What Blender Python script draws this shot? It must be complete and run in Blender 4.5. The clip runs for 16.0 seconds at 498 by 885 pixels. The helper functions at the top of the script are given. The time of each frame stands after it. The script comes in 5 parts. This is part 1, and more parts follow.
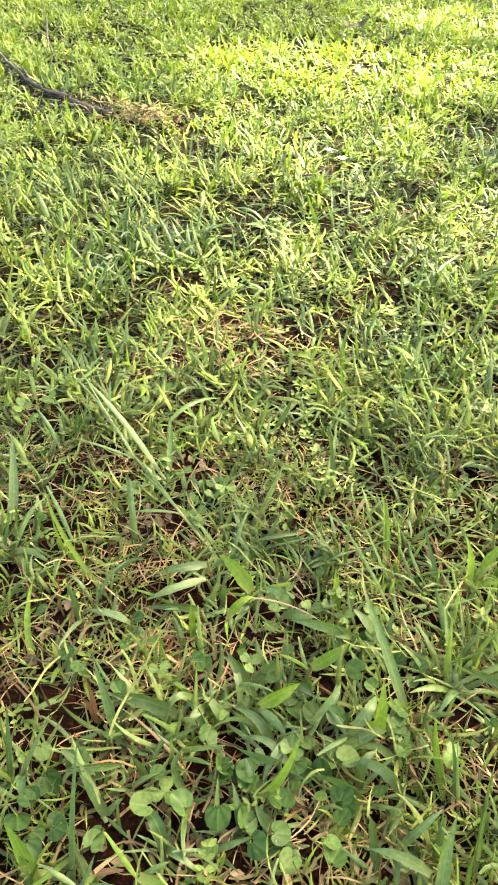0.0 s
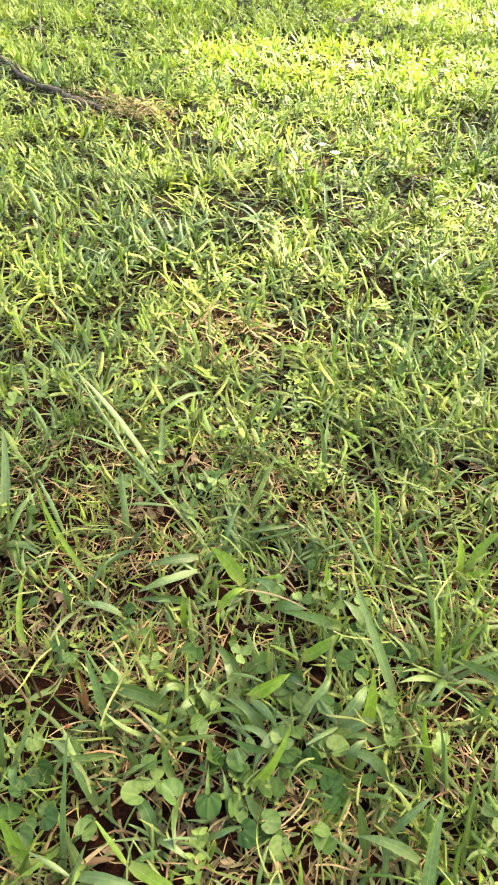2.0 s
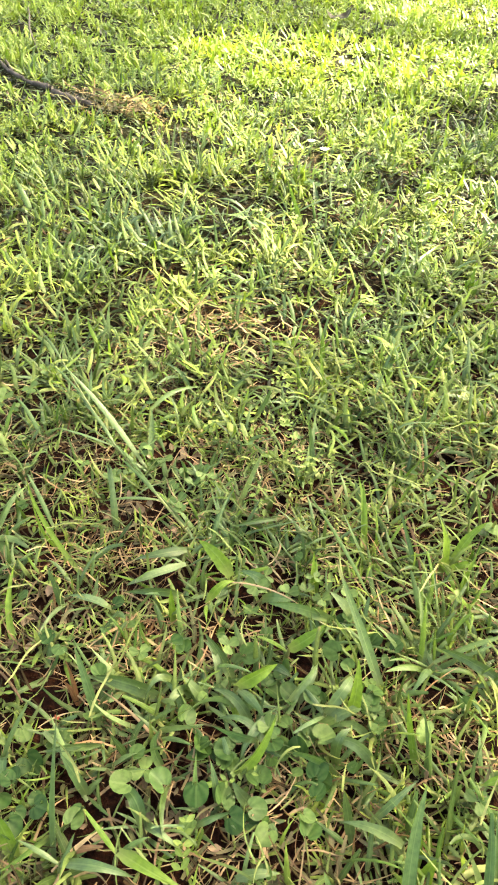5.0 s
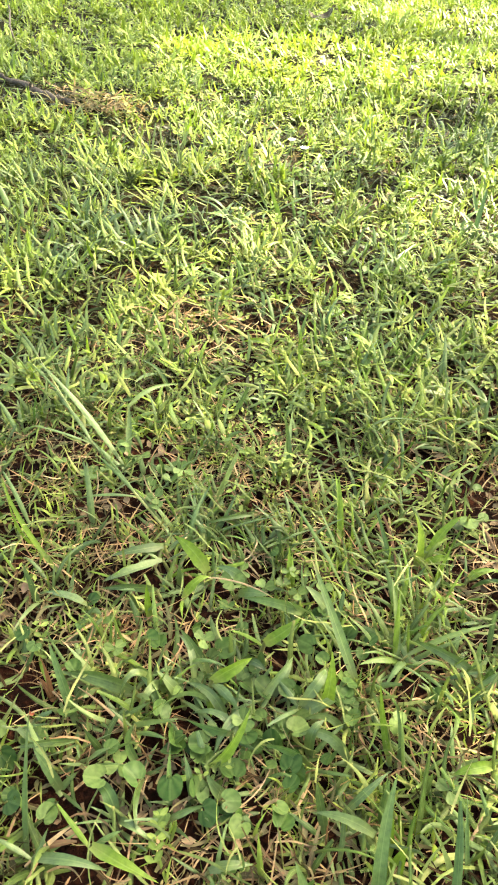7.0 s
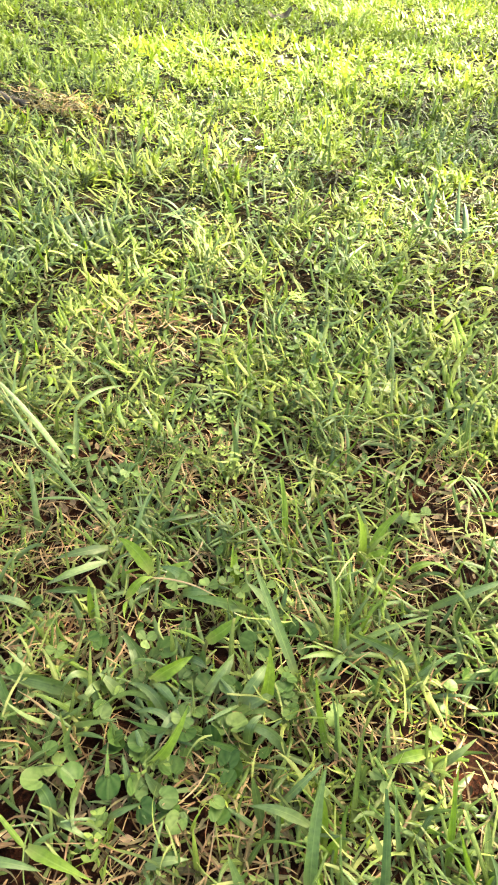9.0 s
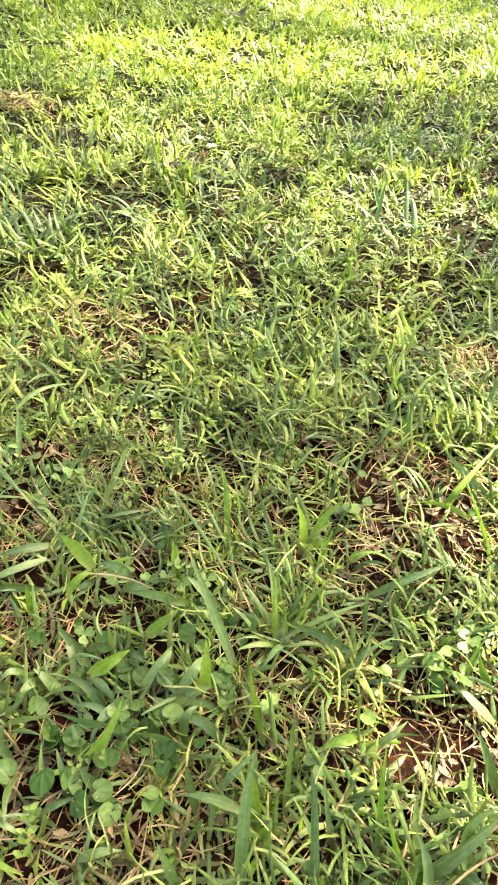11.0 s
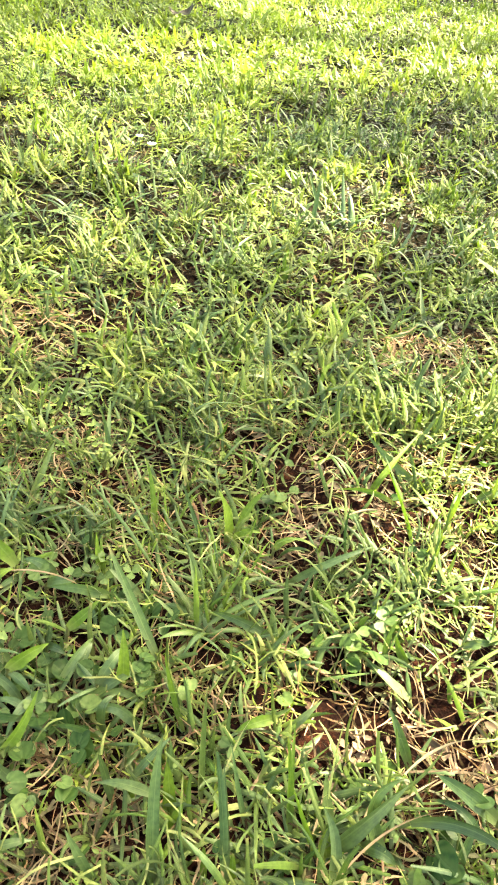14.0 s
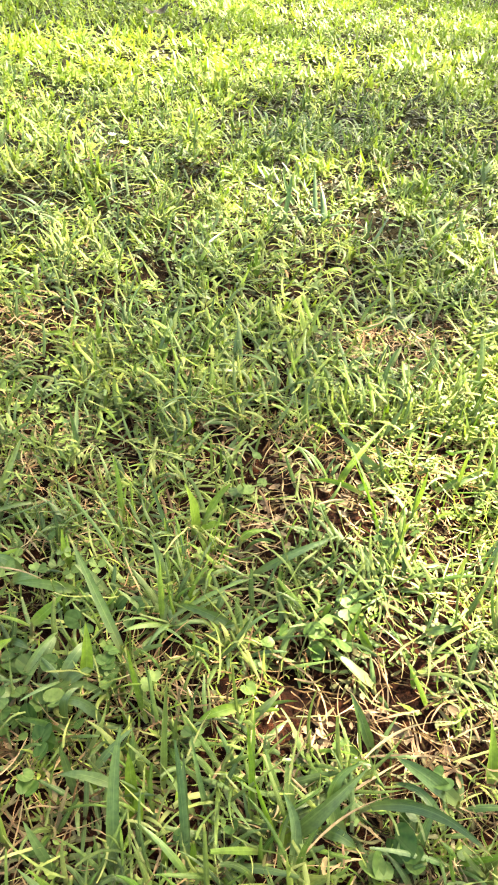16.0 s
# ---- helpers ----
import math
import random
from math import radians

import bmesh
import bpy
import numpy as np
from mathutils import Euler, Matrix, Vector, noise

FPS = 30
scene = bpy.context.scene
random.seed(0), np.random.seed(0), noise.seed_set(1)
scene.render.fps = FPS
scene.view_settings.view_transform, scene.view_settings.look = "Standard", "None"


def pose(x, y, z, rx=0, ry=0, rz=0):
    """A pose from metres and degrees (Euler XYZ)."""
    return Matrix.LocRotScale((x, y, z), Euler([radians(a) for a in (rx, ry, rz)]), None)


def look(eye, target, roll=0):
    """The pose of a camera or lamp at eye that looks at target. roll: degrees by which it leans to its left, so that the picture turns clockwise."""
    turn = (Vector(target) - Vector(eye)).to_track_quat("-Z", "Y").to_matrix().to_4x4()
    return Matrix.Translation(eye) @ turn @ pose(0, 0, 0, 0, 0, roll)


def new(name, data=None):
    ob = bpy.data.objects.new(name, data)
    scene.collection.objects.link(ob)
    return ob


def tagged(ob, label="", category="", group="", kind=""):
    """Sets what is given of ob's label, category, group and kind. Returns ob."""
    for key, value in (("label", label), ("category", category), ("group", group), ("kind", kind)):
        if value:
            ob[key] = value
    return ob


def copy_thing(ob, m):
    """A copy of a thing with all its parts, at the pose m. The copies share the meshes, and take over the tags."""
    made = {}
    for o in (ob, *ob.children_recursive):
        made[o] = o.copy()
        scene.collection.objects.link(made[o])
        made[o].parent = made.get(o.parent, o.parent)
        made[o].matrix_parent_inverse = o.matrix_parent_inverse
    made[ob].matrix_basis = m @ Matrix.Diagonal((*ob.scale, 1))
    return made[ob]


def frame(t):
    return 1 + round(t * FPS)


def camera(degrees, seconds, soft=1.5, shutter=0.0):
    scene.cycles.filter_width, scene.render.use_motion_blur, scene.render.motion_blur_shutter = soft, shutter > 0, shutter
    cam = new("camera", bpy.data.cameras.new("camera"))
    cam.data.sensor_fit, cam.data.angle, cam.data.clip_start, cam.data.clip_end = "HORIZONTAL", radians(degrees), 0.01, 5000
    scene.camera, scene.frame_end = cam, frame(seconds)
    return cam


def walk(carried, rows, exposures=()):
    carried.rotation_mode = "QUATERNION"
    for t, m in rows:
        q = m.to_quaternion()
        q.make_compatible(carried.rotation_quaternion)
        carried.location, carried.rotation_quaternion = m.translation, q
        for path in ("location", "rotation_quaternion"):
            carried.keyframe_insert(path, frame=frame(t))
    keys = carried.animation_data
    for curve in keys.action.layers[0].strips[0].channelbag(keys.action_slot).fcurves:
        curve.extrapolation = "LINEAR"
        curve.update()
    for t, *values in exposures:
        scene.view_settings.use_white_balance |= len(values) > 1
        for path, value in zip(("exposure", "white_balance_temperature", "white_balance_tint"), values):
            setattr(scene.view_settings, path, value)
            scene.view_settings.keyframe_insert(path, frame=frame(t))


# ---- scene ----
cam = camera(40.0, 16.0, soft=2.0)
PATH = [
    (0, (0.092, 0.166, 0.45), (-0.047, 1.706, -0.819), 3.0),
    (0.5, (0.093, 0.166, 0.448), (-0.04, 1.706, -0.821), 3.2),
    (1, (0.094, 0.165, 0.448), (-0.035, 1.703, -0.824), 3.3),
    (1.5, (0.094, 0.164, 0.449), (-0.032, 1.7, -0.825), 3.4),
    (2, (0.096, 0.163, 0.449), (-0.029, 1.698, -0.827), 3.2),
    (2.5, (0.095, 0.162, 0.449), (-0.024, 1.697, -0.827), 3.3),
    (3, (0.097, 0.161, 0.45), (-0.023, 1.694, -0.829), 3.0),
    (3.5, (0.097, 0.16, 0.451), (-0.017, 1.692, -0.831), 3.2),
    (4, (0.098, 0.159, 0.451), (-0.012, 1.69, -0.83), 3.3),
    (6.5, (0.108, 0.156, 0.45), (0.025, 1.689, -0.832), 3.8),
    (7, (0.111, 0.155, 0.45), (0.044, 1.69, -0.83), 4.0),
    (7.5, (0.116, 0.155, 0.452), (0.065, 1.69, -0.829), 4.4),
    (8, (0.123, 0.155, 0.454), (0.092, 1.691, -0.826), 4.5),
    (8.5, (0.13, 0.154, 0.456), (0.117, 1.692, -0.823), 4.7),
    (9, (0.139, 0.153, 0.456), (0.142, 1.691, -0.823), 4.5),
    (11.5, (0.175, 0.146, 0.459), (0.271, 1.683, -0.818), 5.2),
    (12, (0.183, 0.144, 0.46), (0.29, 1.68, -0.817), 5.0),
    (12.5, (0.19, 0.142, 0.46), (0.312, 1.678, -0.815), 5.1),
    (13, (0.196, 0.141, 0.46), (0.336, 1.676, -0.813), 5.2),
    (13.5, (0.203, 0.139, 0.46), (0.355, 1.674, -0.812), 5.2),
    (14, (0.209, 0.137, 0.459), (0.376, 1.673, -0.812), 5.5),
    (14.5, (0.215, 0.135, 0.458), (0.392, 1.67, -0.812), 5.3),
    (15, (0.222, 0.134, 0.459), (0.405, 1.667, -0.813), 5.1),
    (15.5, (0.227, 0.132, 0.457), (0.418, 1.665, -0.813), 5.0),
    (16, (0.231, 0.13, 0.457), (0.426, 1.663, -0.812), 5.0),
]
walk(cam, [(t, look(eye, target, roll)) for t, eye, target, roll in PATH],
     [(0.0, 4.08, 8600, 0), (16.0, 4.08, 8600, 0)])

# ---- daylight: a sun high on one side, broken by the crown of a tree ----
SUN = Vector((0.60, 0.36, 0.714)).normalized()
world = bpy.data.worlds.new("daylight")
scene.world = world
world.use_nodes = True
sky = world.node_tree.nodes.new("ShaderNodeTexSky")
sky.sky_type = "NISHITA"
sky.sun_disc = False
sky.air_density, sky.dust_density, sky.ozone_density = 0.7, 4.0, 0.4
sky.sun_elevation = math.asin(SUN.z)
sky.sun_rotation = math.atan2(SUN.x, SUN.y)
back = world.node_tree.nodes["Background"]
back.inputs["Strength"].default_value = 0.090
world.node_tree.links.new(sky.outputs["Color"], back.inputs["Color"])
lamp = bpy.data.lights.new("sun", "SUN")
lamp.energy = 3.6
lamp.angle = radians(0.53)
lamp.color = (1.0, 0.955, 0.90)
sun = new("sun", lamp)
sun.matrix_world = look(SUN * 30, (0, 0, 0))

rng = np.random.default_rng(7)


# ---- materials ----
def nodes_of(name):
    m = bpy.data.materials.new(name)
    m.use_nodes = True
    nt = m.node_tree
    nt.nodes.clear()
    out = nt.nodes.new("ShaderNodeOutputMaterial")
    return m, nt, out


def add(nt, kind, **sets):
    n = nt.nodes.new(kind)
    for key, value in sets.items():
        n.inputs[key].default_value = value
    return n


def ramp(nt, fac, stops):
    n = nt.nodes.new("ShaderNodeValToRGB")
    els = n.color_ramp.elements
    while len(els) < len(stops):
        els.new(0.5)
    for e, (p, c) in zip(els, stops):
        e.position, e.color = p, (*c, 1)
    nt.links.new(fac, n.inputs["Fac"])
    return n.outputs["Color"]


def mixed(nt, fac, a, b, mode="MIX"):
    n = nt.nodes.new("ShaderNodeMix")
    n.data_type, n.blend_type = "RGBA", mode
    for sock, v in ((n.inputs[0], fac), (n.inputs[6], a), (n.inputs[7], b)):
        if isinstance(v, (int, float)):
            sock.default_value = v
        elif isinstance(v, tuple):
            sock.default_value = (*v, 1)
        else:
            nt.links.new(v, sock)
    return n.outputs[2]


def math_node(nt, op, a, b=0.0, c=0.0):
    n = nt.nodes.new("ShaderNodeMath")
    n.operation = op
    for i, v in enumerate((a, b, c)):
        if isinstance(v, (int, float)):
            n.inputs[i].default_value = v
        else:
            nt.links.new(v, n.inputs[i])
    return n.outputs[0]


def leaf_material(name, colours, tip=(0.30, 0.24, 0.09), tip_from=0.97, single=False, veins=9.0, thin=0.22,
                  rough=0.5, sheath=None, gloss=0.25, across=False, vein_depth=0.02, clumps=30.0):
    """Thin plant tissue: greens that change from blade to blade, parallel veins, dry tips, light shining through."""
    m, nt, out = nodes_of(name)
    uv = nt.nodes.new("ShaderNodeUVMap")
    sep = nt.nodes.new("ShaderNodeSeparateXYZ")
    nt.links.new(uv.outputs["UV"], sep.inputs[0])
    geo = nt.nodes.new("ShaderNodeNewGeometry")
    if single:
        rnd = nt.nodes.new("ShaderNodeObjectInfo").outputs["Random"]
    else:
        rnd = geo.outputs["Random Per Island"]
    n = len(colours)
    col = ramp(nt, rnd, [(i / (n - 1), c) for i, c in enumerate(colours)])
    grain = add(nt, "ShaderNodeTexNoise", Scale=330.0, Detail=3.0)
    nt.links.new(geo.outputs["Position"], grain.inputs["Vector"])
    patch = add(nt, "ShaderNodeTexNoise", Scale=7.0, Detail=2.0)
    nt.links.new(geo.outputs["Position"], patch.inputs["Vector"])
    col = mixed(nt, 1.0, col, ramp(nt, grain.outputs["Fac"], [(0.3, (0.74, 0.77, 0.72)), (0.7, (1.22, 1.18, 1.14))]), "MULTIPLY")
    col = mixed(nt, 1.0, col, ramp(nt, patch.outputs["Fac"], [(0.35, (0.80, 0.86, 0.86)), (0.65, (1.2, 1.12, 1.0))]), "MULTIPLY")
    if not single:
        clump = add(nt, "ShaderNodeTexNoise", Scale=clumps, Detail=1.0)
        nt.links.new(geo.outputs["Position"], clump.inputs["Vector"])
        col = mixed(nt, 1.0, col, ramp(nt, clump.outputs["Fac"], [(0.36, (0.66, 0.70, 0.66)), (0.64, (1.28, 1.25, 1.26))]), "MULTIPLY")
    u = sep.outputs["X"]
    if across:
        lines = math_node(nt, "ARCTAN2", math_node(nt, "SUBTRACT", u, 0.5), math_node(nt, "ADD", sep.outputs["Y"], 0.05))
    else:
        lines = u
    vein = math_node(nt, "SINE", math_node(nt, "MULTIPLY", lines, veins * 6.283))
    mid = math_node(nt, "LESS_THAN", math_node(nt, "ABSOLUTE", math_node(nt, "SUBTRACT", u, 0.5)), 0.05)
    col = mixed(nt, math_node(nt, "MULTIPLY_ADD", vein, vein_depth, vein_depth), col, (0.26, 0.33, 0.11))
    col = mixed(nt, math_node(nt, "MULTIPLY", mid, 0.07 if across else 0.12), col, (0.30, 0.38, 0.14))
    v = sep.outputs["Y"]
    end = math_node(nt, "MULTIPLY_ADD", rnd, 0.35, tip_from - 0.12)
    over = math_node(nt, "SUBTRACT", v, end)
    dry = nt.nodes.new("ShaderNodeMapRange")
    dry.inputs["From Max"].default_value = 0.14
    nt.links.new(over, dry.inputs["Value"])
    col = mixed(nt, dry.outputs["Result"], col, tip)
    # blade foot blends to this tint, dark in lawn grass as shade near the soil
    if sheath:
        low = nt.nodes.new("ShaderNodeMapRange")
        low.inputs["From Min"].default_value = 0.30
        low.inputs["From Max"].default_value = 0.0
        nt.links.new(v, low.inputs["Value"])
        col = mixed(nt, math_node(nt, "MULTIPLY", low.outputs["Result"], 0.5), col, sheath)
    bump = add(nt, "ShaderNodeBump", Strength=0.22, Distance=0.0005)
    nt.links.new(math_node(nt, "MULTIPLY_ADD", vein, 0.1 if across else 0.15, grain.outputs["Fac"]), bump.inputs["Height"])
    p = add(nt, "ShaderNodeBsdfPrincipled", Roughness=rough)
    p.inputs["Specular IOR Level"].default_value = gloss
    nt.links.new(col, p.inputs["Base Color"])
    nt.links.new(bump.outputs["Normal"], p.inputs["Normal"])
    t = nt.nodes.new("ShaderNodeBsdfTranslucent")
    nt.links.new(mixed(nt, 1.0, col, (1.12, 1.22, 0.72), "MULTIPLY"), t.inputs["Color"])
    mix = nt.nodes.new("ShaderNodeMixShader")
    mix.inputs[0].default_value = thin
    nt.links.new(p.outputs[0], mix.inputs[1])
    nt.links.new(t.outputs[0], mix.inputs[2])
    nt.links.new(mix.outputs[0], out.inputs["Surface"])
    return m


def plain_material(name, stops, scale, rough, bump_height, fine=6.0, gloss=0.3):
    """Earth, bark and other solid stuff: two noises for colour, one for relief."""
    m, nt, out = nodes_of(name)
    geo = nt.nodes.new("ShaderNodeNewGeometry")
    big = add(nt, "ShaderNodeTexNoise", Scale=scale, Detail=6.0, Roughness=0.65)
    small = add(nt, "ShaderNodeTexNoise", Scale=scale * fine, Detail=4.0, Roughness=0.7)
    for n in (big, small):
        nt.links.new(geo.outputs["Position"], n.inputs["Vector"])
    f = math_node(nt, "MULTIPLY_ADD", small.outputs["Fac"], 0.5, math_node(nt, "MULTIPLY", big.outputs["Fac"], 0.5))
    col = ramp(nt, f, stops)
    bump = add(nt, "ShaderNodeBump", Strength=0.9, Distance=bump_height)
    nt.links.new(f, bump.inputs["Height"])
    p = add(nt, "ShaderNodeBsdfPrincipled", Roughness=rough)
    p.inputs["Specular IOR Level"].default_value = gloss
    nt.links.new(col, p.inputs["Base Color"])
    nt.links.new(bump.outputs["Normal"], p.inputs["Normal"])
    nt.links.new(p.outputs[0], out.inputs["Surface"])
    return m, nt, p, geo, col


# GREENS and BLUES darkened and cooled, PALES lifted: near shade put into leaf colour
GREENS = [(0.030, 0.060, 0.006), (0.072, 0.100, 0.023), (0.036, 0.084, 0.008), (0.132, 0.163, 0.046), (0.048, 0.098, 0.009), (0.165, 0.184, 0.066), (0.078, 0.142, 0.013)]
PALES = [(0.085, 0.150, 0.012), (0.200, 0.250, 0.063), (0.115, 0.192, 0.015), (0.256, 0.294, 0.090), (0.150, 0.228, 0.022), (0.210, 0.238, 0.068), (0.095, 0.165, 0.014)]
BLUES = [(0.037, 0.068, 0.016), (0.062, 0.102, 0.030), (0.120, 0.170, 0.066)]
LIMES = [(0.076, 0.145, 0.014), (0.112, 0.180, 0.021), (0.090, 0.157, 0.023)]
STRAWS = [(0.191, 0.103, 0.055), (0.314, 0.201, 0.119), (0.105, 0.048, 0.027), (0.419, 0.294, 0.183), (0.256, 0.147, 0.085), (0.143, 0.072, 0.040), (0.362, 0.232, 0.140)]
# brown sheath tint, darkened to put shade low on the lawn blades
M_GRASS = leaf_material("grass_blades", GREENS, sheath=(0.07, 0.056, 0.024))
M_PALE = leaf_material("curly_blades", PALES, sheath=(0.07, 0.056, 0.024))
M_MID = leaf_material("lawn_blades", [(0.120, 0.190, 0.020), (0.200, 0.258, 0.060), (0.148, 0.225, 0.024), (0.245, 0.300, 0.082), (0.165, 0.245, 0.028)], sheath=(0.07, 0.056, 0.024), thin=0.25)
# low layer coloured near black, standing in for the shade between blades
M_LOW = leaf_material("gap_shade_blades", [(0.007, 0.011, 0.002), (0.014, 0.022, 0.005), (0.022, 0.019, 0.007), (0.022, 0.030, 0.007)], tip=(0.08, 0.06, 0.02), thin=0.05)
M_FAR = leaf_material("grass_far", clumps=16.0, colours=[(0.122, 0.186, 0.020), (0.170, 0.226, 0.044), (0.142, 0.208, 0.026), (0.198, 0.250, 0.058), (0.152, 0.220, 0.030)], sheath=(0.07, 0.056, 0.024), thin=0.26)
M_BLADE = leaf_material("broad_blade", BLUES, single=True, sheath=(0.13, 0.16, 0.06), veins=7.0, gloss=0.4, rough=0.4)
M_LIME = leaf_material("young_blade", LIMES, single=True, sheath=(0.30, 0.32, 0.12), veins=7.0, thin=0.36)
M_GREEN = leaf_material("mid_blade", [(0.041, 0.082, 0.019), (0.075, 0.127, 0.033), (0.054, 0.100, 0.038), (0.108, 0.162, 0.056)], single=True, sheath=(0.17, 0.19, 0.07), veins=7.0, gloss=0.35, rough=0.42)
M_ROUND = leaf_material("round_leaf", [(0.020, 0.052, 0.011), (0.030, 0.068, 0.015), (0.044, 0.086, 0.022), (0.070, 0.114, 0.030)], tip_from=2.0, single=True, across=True, veins=1.6, thin=0.25, rough=0.42, vein_depth=0.04, gloss=0.15)
M_RUST = leaf_material("rusty_leaf", [(0.14, 0.05, 0.02), (0.22, 0.09, 0.035)], tip=(0.3, 0.16, 0.07), single=True, thin=0.2, rough=0.6)
M_DARK_LEAF = leaf_material("dark_leaf", [(0.03, 0.02, 0.012), (0.045, 0.03, 0.02)], tip=(0.06, 0.04, 0.02), thin=0.05, rough=0.6)
M_CLIP = leaf_material("grass_clippings", [(0.150, 0.180, 0.050), (0.100, 0.140, 0.032), (0.215, 0.220, 0.084)], tip=(0.3, 0.27, 0.15), thin=0.2)
# bluish lawn blades with the same shade-dark foot
M_BLUISH = leaf_material("bluish_blades", BLUES, sheath=(0.07, 0.056, 0.024), veins=5.0)
M_WITHER = leaf_material("withered_blades", [(0.115, 0.090, 0.044), (0.066, 0.064, 0.024), (0.165, 0.128, 0.070), (0.048, 0.036, 0.017), (0.086, 0.084, 0.034)], tip=(0.3, 0.22, 0.11), thin=0.15, rough=0.6)
M_FLAKE = leaf_material("dead_flakes", [(0.110, 0.063, 0.042), (0.165, 0.105, 0.072), (0.061, 0.030, 0.019), (0.198, 0.143, 0.102)], tip_from=2.0, across=True, thin=0.05, rough=0.7)
M_RUSTY = leaf_material("rusty_dry_grass", [(0.22, 0.14, 0.065), (0.14, 0.085, 0.04), (0.27, 0.20, 0.10), (0.12, 0.13, 0.04)], tip=(0.35, 0.22, 0.11), thin=0.15, rough=0.6)
# thin brown stalks coloured near black, so the gaps over the soil look shaded
M_GAP_STALK = leaf_material("gap_shade_stalks", [(0.011, 0.005, 0.002), (0.027, 0.011, 0.006), (0.068, 0.034, 0.017), (0.017, 0.007, 0.004)], tip=(0.12, 0.06, 0.03), thin=0.05, rough=0.8, gloss=0.1)
M_RED = leaf_material("red_petal", [(0.26, 0.03, 0.025), (0.30, 0.05, 0.035)], tip_from=2.0, single=True, thin=0.3)
M_WHITE = leaf_material("white_petal", [(0.8, 0.8, 0.74), (0.82, 0.82, 0.78)], tip_from=2.0, thin=0.3)
M_SHEATH = leaf_material("grass_sheath", [(0.17, 0.20, 0.07), (0.24, 0.23, 0.10), (0.12, 0.15, 0.04)], tip_from=2.0, single=True, thin=0.1)
M_STALK = leaf_material("thin_stalk", [(0.16, 0.20, 0.06), (0.22, 0.20, 0.08)], tip_from=2.0, single=True, thin=0.1)
M_CLOVER = leaf_material("clover_leaf", [(0.055, 0.100, 0.024), (0.08, 0.13, 0.034), (0.10, 0.16, 0.045)], tip_from=2.0, across=True, veins=1.6, thin=0.3, rough=0.5, vein_depth=0.05)
M_WEED = leaf_material("small_weed_leaf", [(0.069, 0.113, 0.019), (0.105, 0.155, 0.029), (0.154, 0.203, 0.048), (0.089, 0.137, 0.023)], tip_from=2.0, across=True, veins=1.6, thin=0.32, vein_depth=0.05)
M_STRAW = leaf_material("dry_straw", STRAWS, tip=(0.35, 0.25, 0.13), thin=0.15, rough=0.6, gloss=0.3)
M_STRAW_PART = leaf_material("dry_stalk", STRAWS[1:4], tip=(0.4, 0.3, 0.16), thin=0.15, rough=0.6, single=True, gloss=0.3, veins=3.0)
M_CROWN = leaf_material("tree_leaves", [(0.05, 0.11, 0.015), (0.08, 0.15, 0.025), (0.10, 0.17, 0.03)], tip_from=2.0, across=True, thin=0.15)
# red-brown soil, its lowest tones near black to deepen the shade between plants
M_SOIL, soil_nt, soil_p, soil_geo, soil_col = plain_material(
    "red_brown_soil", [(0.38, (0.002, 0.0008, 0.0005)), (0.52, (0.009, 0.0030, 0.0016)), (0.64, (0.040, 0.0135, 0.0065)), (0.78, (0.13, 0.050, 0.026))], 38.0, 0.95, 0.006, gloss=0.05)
M_BARK, _, _, _, _ = plain_material("grey_bark", [(0.3, (0.014, 0.010, 0.007)), (0.5, (0.060, 0.045, 0.034)), (0.7, (0.17, 0.14, 0.11))], 60.0, 0.85, 0.003)
# bare soil round the path, further off an old-grass tint darkened like shaded gaps
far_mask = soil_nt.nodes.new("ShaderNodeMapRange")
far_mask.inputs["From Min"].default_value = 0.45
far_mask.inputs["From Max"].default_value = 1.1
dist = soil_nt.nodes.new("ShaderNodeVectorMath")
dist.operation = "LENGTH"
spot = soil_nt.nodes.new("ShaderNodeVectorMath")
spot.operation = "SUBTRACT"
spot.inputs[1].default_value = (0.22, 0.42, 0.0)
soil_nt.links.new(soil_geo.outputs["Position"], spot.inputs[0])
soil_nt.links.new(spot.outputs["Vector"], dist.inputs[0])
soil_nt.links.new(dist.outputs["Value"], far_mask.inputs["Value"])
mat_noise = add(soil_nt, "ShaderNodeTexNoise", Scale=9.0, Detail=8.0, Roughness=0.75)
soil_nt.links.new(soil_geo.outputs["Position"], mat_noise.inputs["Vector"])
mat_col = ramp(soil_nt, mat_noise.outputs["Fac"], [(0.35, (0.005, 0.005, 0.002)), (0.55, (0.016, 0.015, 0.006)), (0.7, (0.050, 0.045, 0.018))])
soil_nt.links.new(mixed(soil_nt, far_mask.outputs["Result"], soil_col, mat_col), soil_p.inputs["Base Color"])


# ---- mesh building ----
def mesh_of(name, verts, faces, uv, material, smooth=True):
    """A mesh from arrays: faces is (n, 3) or (n, 4), uv one pair for each vertex."""
    me = bpy.data.meshes.new(name)
    me.vertices.add(len(verts))
    me.vertices.foreach_set("co", np.ascontiguousarray(verts, np.float32).ravel())
    flat = np.ascontiguousarray(faces, np.int32).ravel()
    me.loops.add(len(flat))
    me.loops.foreach_set("vertex_index", flat)
    me.polygons.add(len(faces))
    me.polygons.foreach_set("loop_start", np.arange(0, len(flat), faces.shape[1], dtype=np.int32))
    me.polygons.foreach_set("use_smooth", np.full(len(faces), smooth))
    layer = me.uv_layers.new(name="UVMap")
    layer.data.foreach_set("uv", np.ascontiguousarray(uv[flat], np.float32).ravel())
    me.materials.append(material)
    me.update(calc_edges=True)
    return me


